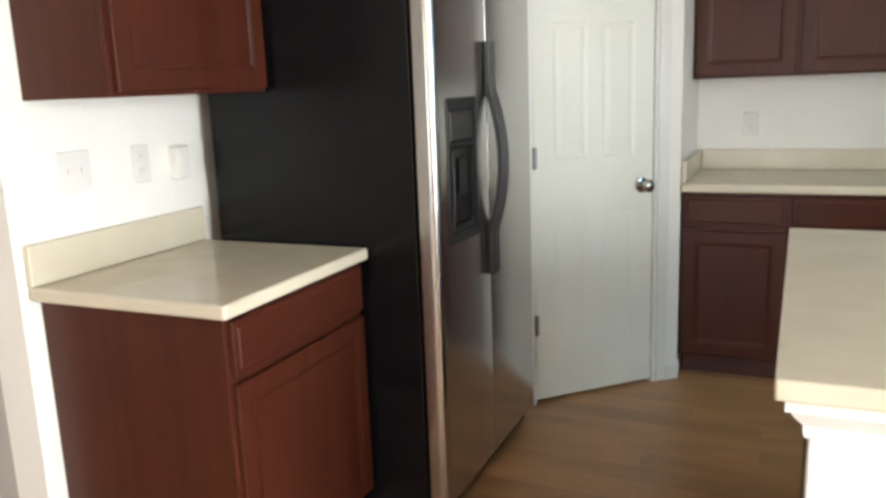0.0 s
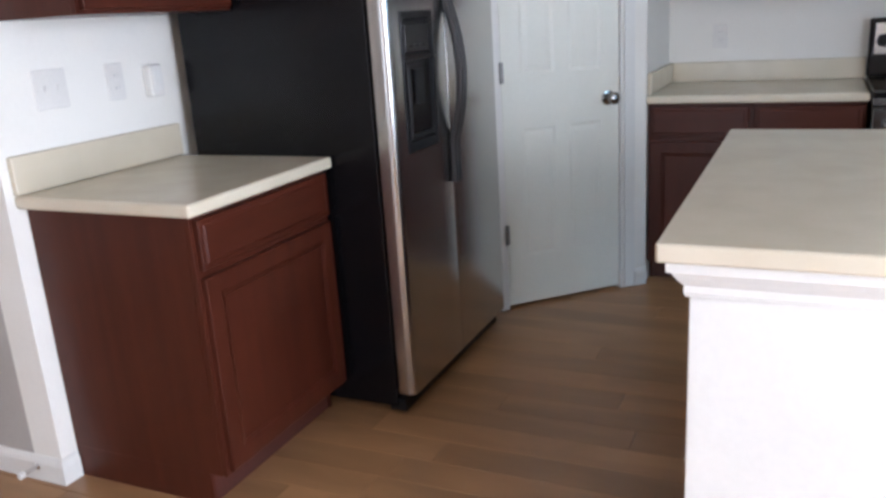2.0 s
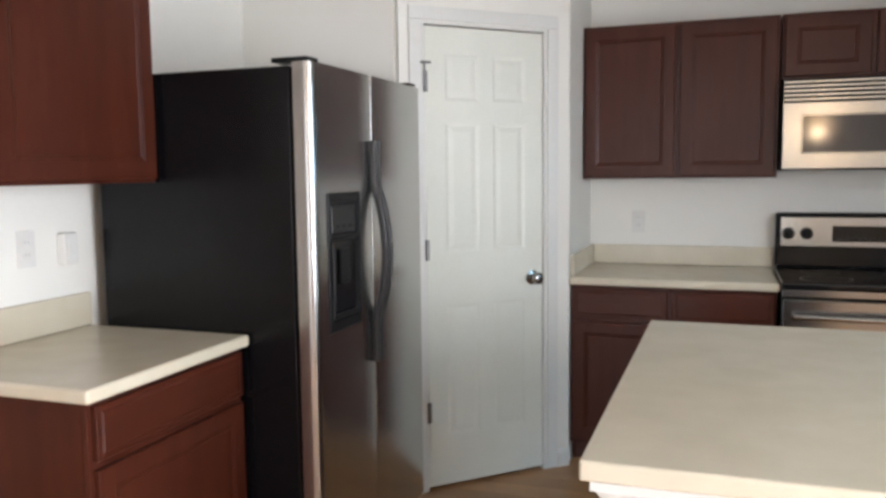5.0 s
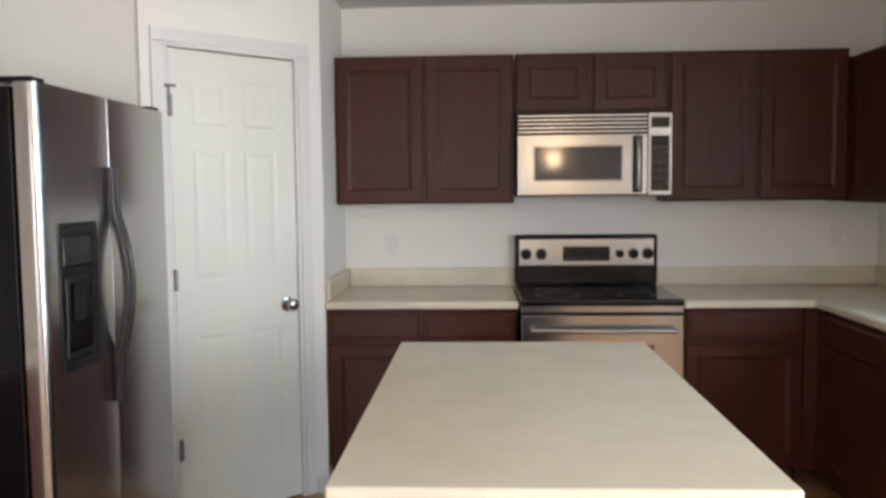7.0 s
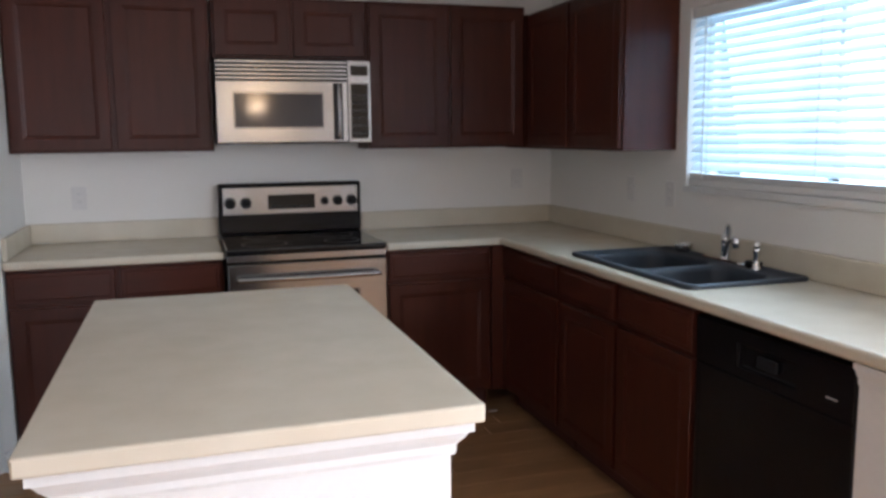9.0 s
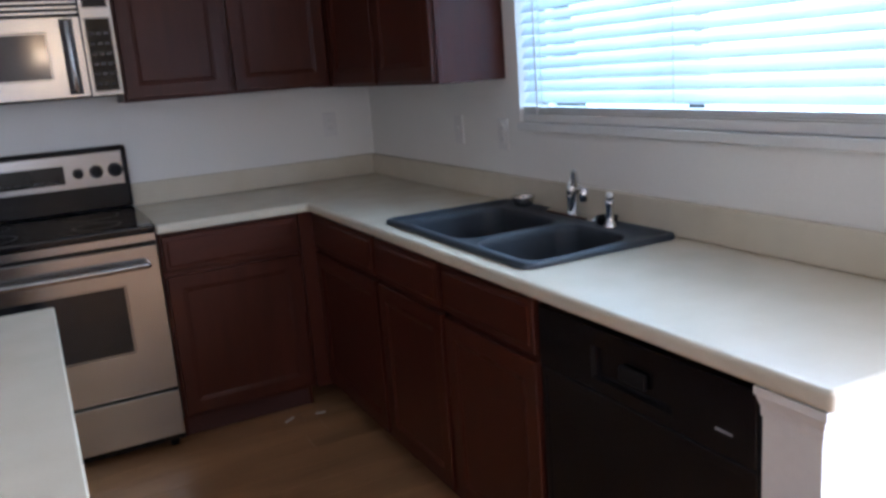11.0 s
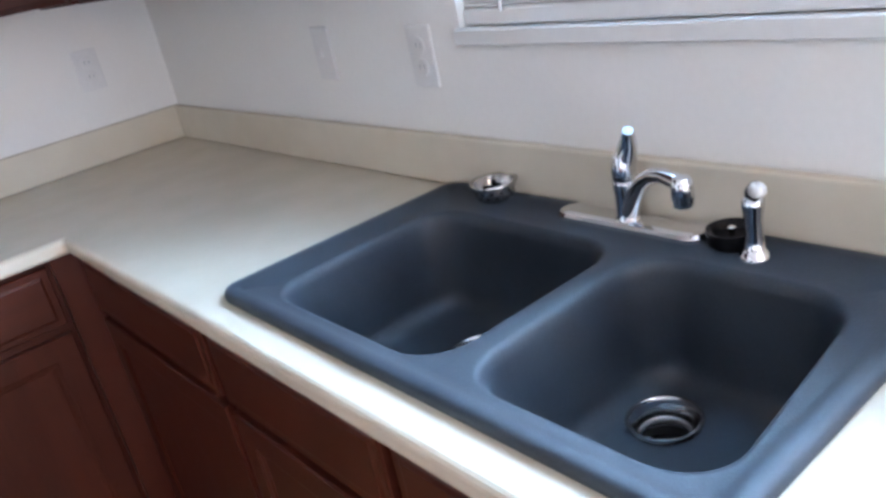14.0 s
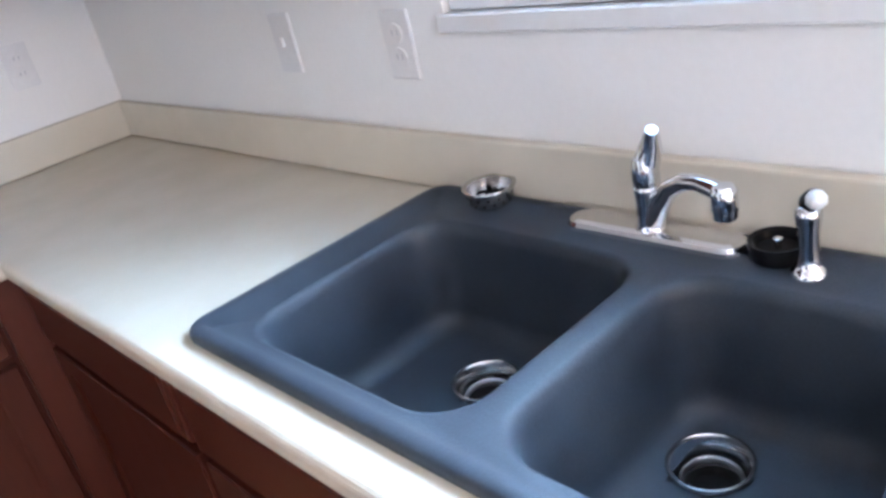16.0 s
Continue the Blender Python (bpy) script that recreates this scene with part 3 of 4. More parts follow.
# ---- base cabinets ----
R90, L90 = Matrix.Rotation(radians(90), 4, "Z"), Matrix.Rotation(radians(-90), 4, "Z")
base_cabinet(Matrix.Translation((PE.x + 0.004, 0, 0)), 0.915, 2, "dark cherry base cabinet with drawers beside the range")
base_cabinet(Matrix.Translation((0.388, 0, 0)), 0.56, 1, "dark cherry base cabinet between range and worktop corner")
corner = base_cabinet(Matrix.Translation((XR, -0.602, 0)) @ L90, 0.665, 1, "dark cherry base cabinet in the worktop corner", depth=0.54)
part("filler", box(0.001, 0.018, -0.62, -0.542, 0.105, 0.874), WOOD, corner, "plain corner filler strip")
base_cabinet(Matrix.Translation((XR, -1.269, 0)) @ L90, 1.008, 2, "dark cherry sink base cabinet with false drawers", depth=0.54, false_front=True)
base_cabinet(Matrix.Translation((XL, -2.905, 0)) @ R90, 0.65, 1, "reddish cherry base cabinet beside the refrigerator", depth=0.60)

# ---- wall cabinets ----
wall_cabinet(Matrix.Translation((PE.x + 0.004, 0, UP0)), 0.915, UP0, UP1, 2, "dark cherry two-door wall cabinet beside the microwave")
wall_cabinet(Matrix.Translation((-0.384, 0, 1.826)), 0.768, 1.826, UP1, 2, "low dark cherry wall cabinet above the microwave")
wall_cabinet(Matrix.Translation((0.388, 0, UP0)), 0.885, UP0, UP1, 2, "dark cherry two-door wall cabinet in the corner")
side_cab = wall_cabinet(Matrix.Translation((XR, -0.295, 1.362)) @ L90, 1.015, 1.362, 2.085, 2, "dark cherry two-door wall cabinet beside the window")
part("corner_filler", box(-0.289, -0.001, -0.290, -0.004, 0.002, 0.721), WOOD, side_cab, "plain filler closing the cabinet corner")
wall_cabinet(Matrix.Translation((XL, -2.875, 1.395)) @ R90, 0.625, 1.395, 2.15, 1, "reddish cherry single-door wall cabinet above the short worktop", depth=0.305)

# ---- half wall at the worktop end, and island ----
hw = structure("wall_half", box(1.015, XR, -3.062, -2.946, -0.01, TOP - 0.039), WHITE, "white half wall ending the worktop")
CROWN = [(0.0, -0.075), (0.006, -0.075), (0.009, -0.066), (0.009, -0.052), (0.022, -0.036), (0.030, -0.022), (0.038, -0.020), (0.038, -0.001), (0.0, -0.001)]
structure("trim", moulding([(a * 0.6, b * 0.8) for a, b in CROWN], [(1.015, -2.946, TOP - 0.04), (1.015, -3.062, TOP - 0.04), (XR - 0.002, -3.062, TOP - 0.04)]), WHITE, "white crown moulding under the worktop end")
IX0, IX1, IY0, IY1 = -0.845, -0.006, -3.046, -1.658
island = thing("kitchen_island", Matrix.Translation(((IX0 + IX1) / 2, (IY0 + IY1) / 2, 0)), "island with beige laminate top and white end panel", "island")
cx, cy = (IX0 + IX1) / 2, (IY0 + IY1) / 2
hx, hy = (IX1 - IX0) / 2, (IY1 - IY0) / 2
part("end_panel", box(-hx + 0.055, hx - 0.055, -hy + 0.055, -hy + 0.175, 0.0, TOP - 0.04, 0.003, 2), WHITE, island, "white painted end panel")
part("body", box(-hx + 0.075, hx - 0.095, -hy + 0.175, hy - 0.06, 0.105, TOP - 0.04), WOOD, island, "dark cherry cabinet body")
part("toe_kick", box(-hx + 0.075, hx - 0.16, -hy + 0.175, hy - 0.07, 0.0, 0.104), WOOD_IN, island)
iw = (2 * hy - 0.235) / 2
for k in range(2):
    for nm, z0, z1 in (("drawer", 0.722, 0.862), ("door", 0.12, 0.70)):
        ob = cabinet_front(nm, island, 0, iw - 0.02, z0, z1, 0)
        ob.matrix_local = Matrix.Translation((hx - 0.095 + 0.019, -hy + 0.185 + k * iw, z0)) @ R90
part("crown_moulding", moulding(CROWN, [(-hx + 0.055, -hy + 0.175, TOP - 0.04), (-hx + 0.055, -hy + 0.055, TOP - 0.04), (hx - 0.055, -hy + 0.055, TOP - 0.04), (hx - 0.055, -hy + 0.175, TOP - 0.04)]), WHITE, island, "white crown moulding")
itop = part("worktop", worktop_mesh([(-hx, -hy), (hx, -hy), (hx, hy), (-hx, hy)]), LAMINATE, island, "beige laminate top")
soften(itop, 0.006, 3)
ib = moulding(BASE_PROFILE, [(-hx + 0.055, -hy + 0.175, 0), (-hx + 0.055, -hy + 0.055, 0), (hx - 0.055, -hy + 0.055, 0), (hx - 0.055, -hy + 0.175, 0)])
part("baseboard", ib, WHITE, island)

# ---- refrigerator ----
fridge = thing("refrigerator", Matrix.Translation((-1.785, -2.245, 0)) @ R90, "stainless side-by-side refrigerator with black sides", "refrigerator")
FW, FH = 0.908, 1.752
part("body", box(0.004, FW - 0.004, 0.075, 0.806, 0.03, FH - 0.01, 0.006, 2), BLACK, fridge, "black textured steel cabinet")
part("base_grille", box(0.01, FW - 0.01, 0.045, 0.10, 0.012, 0.06, 0.003, 1), BLACK_SOFT, fridge, "black base grille")
for xx in (0.05, FW - 0.05):
    part("foot", lathe([(0, 0), (0.018, 0), (0.018, 0.032), (0, 0.032)], 12), BLACK_SOFT, fridge).location = (xx, 0.11, 0)
SPLIT = 0.426


def fridge_door(a, b, left, right, cut=None):
    """A door whose upright front edges are rounded by the radii left and right; cut is a hole (x0, x1, z0, z1) sunk into its front."""
    z0, z1, thick, turns = 0.085, FH, 0.062, 9
    w, h = b - a, z1 - z0
    hole = (cut[0] - a, cut[1] - a, cut[2] - z0, cut[3] - z0) if cut else None
    levels = sorted({0.0, h, *(hole[2:] if hole else ())})

    def arc(rad):
        return [(rad - rad * math.cos(radians(90 * k / turns)), rad - rad * math.sin(radians(90 * k / turns))) for k in range(turns + 1)]

    flat = [(u, 0.0) for u in (hole[:2] if hole else ())]
    line = [(0.0, thick)] + arc(left) + flat + [(w - u, v) for u, v in reversed(arc(right))] + [(w, thick)]
    bm = bmesh.new()
    rows = [[bm.verts.new((u, v, z)) for u, v in line] for z in levels]
    for low, high, za in zip(rows, rows[1:], levels):
        for i in range(len(line)):
            j = (i + 1) % len(line)
            if hole and line[i][0] == hole[0] and za == hole[2]:
                prev = [low[i], low[j], high[j], high[i]]
                cur = [bm.verts.new((v.co.x, 0.05, v.co.z)) for v in prev]
                bridge(bm, prev, cur)
                bm.faces.new(cur)
            else:
                bm.faces.new((low[i], low[j], high[j], high[i]))
    bm.faces.new(rows[-1])
    bm.faces.new(list(reversed(rows[0])))
    bmesh.ops.recalc_face_normals(bm, faces=bm.faces)
    ob = part("door", bm, STEEL, fridge, "brushed stainless door", smooth=True)
    ob.location = (a, 0.0, z0)
    return ob


DISP = (0.080, 0.318, 0.908, 1.356)
d1 = fridge_door(0.0, SPLIT - 0.002, 0.028, 0.005, DISP)
d2 = fridge_door(SPLIT + 0.002, FW, 0.005, 0.028)
disp = part("dispenser", panelled(DISP[1] - DISP[0] - 0.004, DISP[3] - DISP[2] - 0.004, 0.045, [(0.018, 0.216, 0.030, 0.300), (0.018, 0.216, 0.306, 0.424)], [(0.006, 0.004), (0.010, 0.012)]), BLACK_SOFT, d1, "black ice and water dispenser frame")
disp.location = (DISP[0] + 0.002, -0.004, DISP[2] + 0.002 - 0.085)
part("recess", box(0.029, 0.205, 0.0102, 0.0116, 0.042, 0.288), BLACK, disp, "black glossy recess")
part("control_panel", box(0.034, 0.200, 0.004, 0.0116, 0.318, 0.402, 0.002, 1), HANDLE, disp, "dispenser control panel")
part("paddle", box(0.085, 0.150, 0.002, 0.0100, 0.15, 0.262, 0.004, 2), BLACK_SOFT, disp, "black dispenser paddle")
part("side_trim", tube([(0.022, -0.002, 0.05), (0.022, -0.005, 0.12), (0.022, -0.005, 0.22), (0.022, -0.002, 0.28)], 0.004, 10), HANDLE, disp, "dark rounded side trim", smooth=True)
for k in range(3):
    part("button", box(0.055 + k * 0.045, 0.083 + k * 0.045, 0.0015, 0.0039, 0.330, 0.342, 0.001, 1), BLACK_SOFT, disp)
part("drip_tray", box(0.033, 0.201, 0.0, 0.008, 0.041, 0.055, 0.002, 1), BLACK_SOFT, disp)
for door_ob, xx in ((d1, SPLIT - 0.017), (d2, SPLIT + 0.016)):
    pts = []
    for k in range(25):
        s = k / 24
        z = 0.752 + s * 0.775
        bow = math.sin(math.pi * min(max((s - 0.20) / 0.60, 0), 1)) ** 0.8 if 0.20 < s < 0.80 else 0
        pts.append((xx - door_ob.location.x, -0.013 - 0.041 * bow, z - 0.085))
    h = part("handle", tube(pts, 0.0105, 14, 1.35), HANDLE, door_ob, "near-black bowed handle", smooth=True)
    for z in (0.775, 1.505):
        part("bracket", box(xx - door_ob.location.x - 0.009, xx - door_ob.location.x + 0.009, -0.014, 0.0, z - 0.085 - 0.02, z - 0.085 + 0.02, 0.003, 1), HANDLE, h)
for xx in (0.045, FW - 0.045):
    part("hinge_cover", box(xx - 0.035, xx + 0.035, 0.015, 0.14, FH + 0.001, FH + 0.016, 0.004, 2), BLACK_SOFT, fridge, "black hinge cover")

# ---- range ----
rng = thing("range", Matrix.Translation((0, 0, 0)), "stainless electric range with black glass cooktop", "range")
part("body", box(-0.379, 0.379, -0.63, -0.02, 0.04, 0.895), BLACK, rng, "black enamel body")
for xx in (-0.34, 0.34):
    for yy in (-0.57, -0.08):
        part("foot", lathe([(0, 0), (0.018, 0), (0.018, 0.039), (0, 0.039)], 12), BLACK_SOFT, rng).location = (xx, yy, 0)
cook = part("cooktop", box(-0.381, 0.381, -0.665, -0.06, 0.896, 0.924, 0.008, 3), GLASS_BLACK, rng, "black glass cooktop")
for xx, yy, r in ((-0.19, -0.50, 0.105), (0.19, -0.50, 0.085), (-0.19, -0.23, 0.08), (0.19, -0.23, 0.105)):
    ring = lathe([(r - 0.002, 0.9243), (r, 0.9248), (r + 0.002, 0.9243)], 40)
    o = part("burner_ring", ring, HANDLE, cook, "thin dark burner ring")
    o.location = (xx, yy, 0)
part("control_rail", box(-0.379, 0.379, -0.655, -0.631, 0.862, 0.894, 0.002, 1), STEEL_H, rng, "stainless rail under the cooktop")
odoor = part("oven_door", panelled(0.750, 0.575, 0.04, [(0.13, 0.62, 0.17, 0.44)], [(0.002, 0.003), (0.006, 0.003)]), STEEL_H, rng, "stainless oven door")
odoor.location = (-0.375, -0.672, 0.275)
part("oven_window", box(0.137, 0.613, 0.0012, 0.0028, 0.177, 0.433), GLASS_BLACK, odoor, "dark oven window")
hpts = [(0.045, 0.0, 0.505), (0.045, -0.035, 0.507)] + [(0.045 + 0.66 * k / 12, -0.045 - 0.012 * math.sin(math.pi * k / 12), 0.51) for k in range(13)] + [(0.705, -0.035, 0.507), (0.705, 0.0, 0.505)]
part("handle", tube(hpts, 0.0125, 12), STEEL_H, odoor, "stainless bar handle", smooth=True)
dr = part("drawer", panelled(0.750, 0.185, 0.03, [], []), STEEL_H, rng, "stainless storage drawer")
dr.location = (-0.375, -0.666, 0.075)
guard = part("backguard", box(-0.381, 0.381, -0.075, -0.012, 0.925, 1.195, 0.012, 3), BLACK, rng, "black backguard")
part("control_panel", box(-0.360, 0.360, -0.083, -0.0755, 1.028, 1.176, 0.004, 2), STEEL_H, guard, "stainless control panel")
part("display", box(-0.125, 0.125, -0.0855, -0.0832, 1.055, 1.132, 0.002, 1), GLASS_BLACK, guard, "dark clock display")
for k in range(6):
    part("button", box(-0.105 + k * 0.036, -0.08 + k * 0.036, -0.0875, -0.0857, 1.066, 1.074, 0.0005, 1), HANDLE, guard)
for xx, r in ((-0.322, 0.026), (-0.240, 0.026), (0.178, 0.019), (0.250, 0.024), (0.326, 0.026)):
    kb = lathe([(0, 0), (r * 1.15, 0), (r * 1.15, 0.003), (r, 0.006), (r * 0.88, 0.024), (0, 0.026)], 24, m=Matrix.Rotation(radians(90), 4, "X"))
    box(-0.003, 0.003, -0.030, -0.02, -r * 0.8, r * 0.8, 0.001, 1, kb)
    part("control_knob", kb, BLACK_SOFT, guard, "black control knob").location = (xx, -0.0832, 1.093)

# ---- microwave ----
mw = thing("microwave", Matrix.Translation((0, 0, 1.402)), "stainless microwave mounted above the range", "microwave")
MH = 0.413
part("body", box(-0.380, 0.380, -0.365, -0.004, 0.002, MH, 0.003, 1), BLACK_SOFT, mw, "dark steel housing")
part("vent_housing", box(-0.380, 0.262, -0.385, -0.366, 0.312, MH, 0.003, 1), BLACK_SOFT, mw, "dark vent housing")
for k in range(5):
    part("vent_slat", box(-0.378, 0.258, -0.397, -0.3855, 0.315 + k * 0.0195, 0.327 + k * 0.0195, 0.002, 1), STEEL_H, mw)
mdoor = part("door", panelled(0.640, 0.300, 0.025, [(0.078, 0.520, 0.068, 0.246)], [(0.003, 0.003), (0.006, 0.003)]), STEEL_H, mw, "stainless door")
mdoor.location = (-0.380, -0.392, 0.008)
part("window", box(0.085, 0.513, 0.0012, 0.0028, 0.075, 0.239), GLASS_GREY, mdoor, "smoked glass window")
hp = [(0.590, 0.0, 0.024)] + [(0.590, -0.030 - 0.014 * math.sin(math.pi * k / 10), 0.032 + 0.24 * k / 10) for k in range(11)] + [(0.590, 0.0, 0.280)]
part("handle_backing", box(0.566, 0.614, -0.0012, -0.0002, 0.012, 0.290), HANDLE, mdoor, "dark strip behind the handle")
part("handle", tube(hp, 0.011, 12, 1.2), STEEL_H, mdoor, "vertical stainless handle", smooth=True)
cp = part("control_panel", panelled(0.118, 0.405, 0.025, [(0.012, 0.106, 0.018, 0.295), (0.012, 0.106, 0.330, 0.385)], [(0.002, 0.003)]), STEEL_H, mw, "stainless control panel surround")
cp.location = (0.262, -0.390, 0.005)
part("keypad", box(0.016, 0.102, 0.0005, 0.0028, 0.022, 0.291), GLASS_BLACK, cp, "black keypad")
part("display", box(0.016, 0.102, 0.0005, 0.0028, 0.334, 0.381), GLASS_BLACK, cp, "black display")
for r in range(6):
    for c in range(3):
        part("button", box(0.024 + c * 0.026, 0.042 + c * 0.026, -0.0006, 0.0004, 0.04 + r * 0.038, 0.052 + r * 0.038), HANDLE, cp)

# ---- dishwasher ----
dish = thing("dishwasher", Matrix.Translation((XR, -2.282, 0)) @ L90, "black built-in dishwasher beneath the worktop", "dishwasher")
part("body", box(0.004, 0.656, -0.50, -0.02, 0.10, 0.865), BLACK_SOFT, dish)
part("toe_kick", box(0.004, 0.656, -0.47, -0.30, 0.001, 0.099), BLACK_SOFT, dish, "black toe kick")
dd = part("door", panelled(0.652, 0.600, 0.05, [(0.02, 0.632, 0.02, 0.58)], [(0.003, 0.002)]), BLACK, dish, "glossy black door")
dd.location = (0.004, -0.555, 0.105)
dc = part("control_panel", panelled(0.652, 0.148, 0.055, [(0.20, 0.45, 0.03, 0.105)], [(0.004, 0.012), (0.01, 0.014)]), BLACK, dish, "black control panel with pocket handle")
dc.location = (0.004, -0.557, 0.7075)
part("latch", box(0.29, 0.37, 0.0, 0.012, 0.05, 0.085, 0.004, 2), BLACK_SOFT, dc)
part("button_strip", box(0.56, 0.60, -0.0012, 0.0, 0.045, 0.050), MARKS, dc, "grey printed strip")

# ---- sink ----
sink = thing("sink", Matrix.Translation((SX0, SY0, TOP)), "dark slate-blue double-bowl drop-in sink", "sink")
sw, sl = SX1 - SX0, SY1 - SY0
bm = bmesh.new()
loops = []
for inset, z in ((0.001, 0.0005), (0.000, 0.008), (0.003, 0.014), (0.010, 0.0165), (0.024, 0.0155), (0.031, 0.0085)):
    loops.append(loop_verts(bm, rounded(inset, sw - inset, inset, sl - inset, 0.040 - inset, 6), z))
for a, b in zip(loops, loops[1:]):
    bridge(bm, a, b)
BOWLS = ((0.051, 0.405, 0.060, 0.366, 0.300, 0.282), (0.051, 0.405, 0.411, 0.808, 0.290, 0.624))
tops = []
DEPTH = 0.170
drains = []
for bx0, bx1, by0, by1, mx, my in BOWLS:
    rings = []
    for inset, z in ((-0.008, 0.0085), (-0.003, 0.007), (0.001, 0.001), (0.0038, -0.008), (0.0045, -0.014), (0.010, -0.10), (0.0125, -DEPTH + 0.038), (0.0135, -DEPTH + 0.030), (0.019, -DEPTH + 0.014), (0.034, -DEPTH + 0.002), (0.046, -DEPTH), (0.056, -DEPTH - 0.0004)):
        outline = divided(rounded(bx0 + inset, bx1 - inset, by0 + inset, by1 - inset, 0.068 - inset * 0.4, 8), 8)
        if by0 < 0.1:  # the outer side of this bowl runs slightly aslant
            outline = [(u, v + 0.11 * (u - (bx0 + bx1) / 2) * (by1 - v) / (by1 - by0)) for u, v in outline]
        rings.append(loop_verts(bm, outline, z))
    tops.append(rings[0])
    turns = [math.atan2(v.co.y - my, v.co.x - mx) for v in rings[-1]]
    rings.append([bm.verts.new((mx + 0.049 * math.cos(a), my + 0.049 * math.sin(a), -DEPTH - 0.003)) for a in turns])
    rings.append([bm.verts.new((mx + 0.046 * math.cos(a), my + 0.046 * math.sin(a), -DEPTH - 0.010)) for a in turns])
    for a, b in zip(rings, rings[1:]):
        bridge(bm, a, b)
    drains.append((mx, my))
fill_between(bm, [loops[-1]] + tops)
bmesh.ops.recalc_face_normals(bm, faces=bm.faces)
ob = part("basin", bm, SINK, sink, "slate-blue composite basin")
for p in ob.data.polygons:
    p.use_smooth = True
ob.data.set_sharp_from_angle(angle=radians(50))
if max(ob.data.polygons, key=lambda p: p.area).normal.z < 0:
    ob.data.flip_normals()
for mx, my in drains:
    ring = lathe([(0.051, -0.001), (0.0495, 0.0022), (0.0465, 0.0024), (0.0445, 0.0002), (0.040, -0.010), (0.0385, -0.018)], 36)
    bmesh.ops.reverse_faces(ring, faces=ring.faces)
    dr = part("drain", ring, STEEL, sink, "polished steel drain ring", smooth=True)
    dr.location = (mx, my, -DEPTH + 0.0015)
    part("drain_throat", lathe([(0.0392, -0.016), (0.038, -0.030), (0.032, -0.034), (0.030, -0.050), (0, -0.052)], 32), HANDLE, dr, "dark metal drain throat")
    part("inner_ring", lathe([(0.0365, -0.024), (0.0345, -0.021), (0.032, -0.024), (0.032, -0.030)], 32), SATIN, dr, "steel inner ring", smooth=True)
    part("drain_flap", lathe([(0.028, -0.044), (0.0, -0.040)], 24), BLACK_SOFT, dr, "black rubber baffle")

DECK = TOP + 0.009
# ---- faucet ----
fc = thing("faucet", Matrix.Translation((1.508, -1.759, DECK)), "chrome single-lever kitchen faucet behind the sink bowls", "faucet")
bm = bmesh.new()
pl = []
for inset, z in ((0.0, 0.0), (0.0, 0.006), (0.004, 0.011), (0.012, 0.013)):
    pl.append(loop_verts(bm, rounded(-0.027 + inset, 0.027 - inset, -0.131 + inset, 0.131 - inset, 0.026 - inset, 6), z))
for a, b in zip(pl, pl[1:]):
    bridge(bm, a, b)
bm.faces.new(pl[-1])
bm.faces.new(list(reversed(pl[0])))
part("deck_plate", bm, CHROME, fc, "chrome deck plate")
part("column", lathe([(0, 0.012), (0.021, 0.012), (0.0175, 0.020), (0.0170, 0.050), (0.0182, 0.066), (0.0182, 0.071), (0.0168, 0.0725), (0.0182, 0.074), (0.0182, 0.086), (0.0172, 0.098), (0.0145, 0.109), (0, 0.112)], 28), CHROME, fc, smooth=True)
sp = [(-0.002, -0.006, 0.024), (-0.009, -0.024, 0.055), (-0.020, -0.048, 0.082), (-0.031, -0.074, 0.098), (-0.042, -0.100, 0.104), (-0.050, -0.122, 0.103), (-0.054, -0.132, 0.101)]
part("spout", tube(sp, [0.0155, 0.0135, 0.012, 0.011, 0.0105, 0.011, 0.012], 16), CHROME, fc, smooth=True)
part("aerator", lathe([(0, 0.010), (0.011, 0.009), (0.0145, 0.003), (0.0150, -0.020), (0.0135, -0.022), (0.0135, -0.030), (0.011, -0.031), (0, -0.031)], 20), CHROME, fc, smooth=True).location = (-0.056, -0.137, 0.103)
lv = [(0.002, -0.001, 0.098), (0.004, -0.005, 0.112), (0.003, -0.010, 0.126), (-0.001, -0.015, 0.139), (-0.006, -0.020, 0.149)]
part("lever", tube(lv, [0.0175, 0.0165, 0.0140, 0.0105, 0.0080], 14), CHROME, fc, "chrome lever handle", smooth=True)

# ---- side spray ----
spray = thing("side_spray", Matrix.Translation((1.486, -1.972, DECK)), "chrome side spray standing beside the faucet", "sprayer")
part("escutcheon", lathe([(0, 0), (0.0205, 0), (0.0205, 0.004), (0.0165, 0.009), (0.0135, 0.016), (0.012, 0.026), (0, 0.028)], 24), CHROME, spray, smooth=True)
part("sprayer_body", lathe([(0, 0.022), (0.0125, 0.022), (0.0112, 0.034), (0.0120, 0.056), (0.0145, 0.072), (0.0140, 0.079), (0.009, 0.084), (0, 0.085)], 20), CHROME, spray, "chrome grip", smooth=True)
part("spray_head", tube([(0.003, 0.002, 0.076), (0.001, -0.001, 0.088), (-0.004, -0.008, 0.095), (-0.008, -0.011, 0.097)], [0.0095, 0.0110, 0.0110, 0.010], 16), BLACK_SOFT, spray, "black spray trigger head", smooth=True)
part("tip", lathe([(0, 0.010), (0.007, 0.0085), (0.0108, 0.003), (0.0108, -0.004), (0.007, -0.008), (0, -0.0095)], 18), PLATE, spray, "white spray tip", smooth=True).location = (-0.012, -0.014, 0.098)

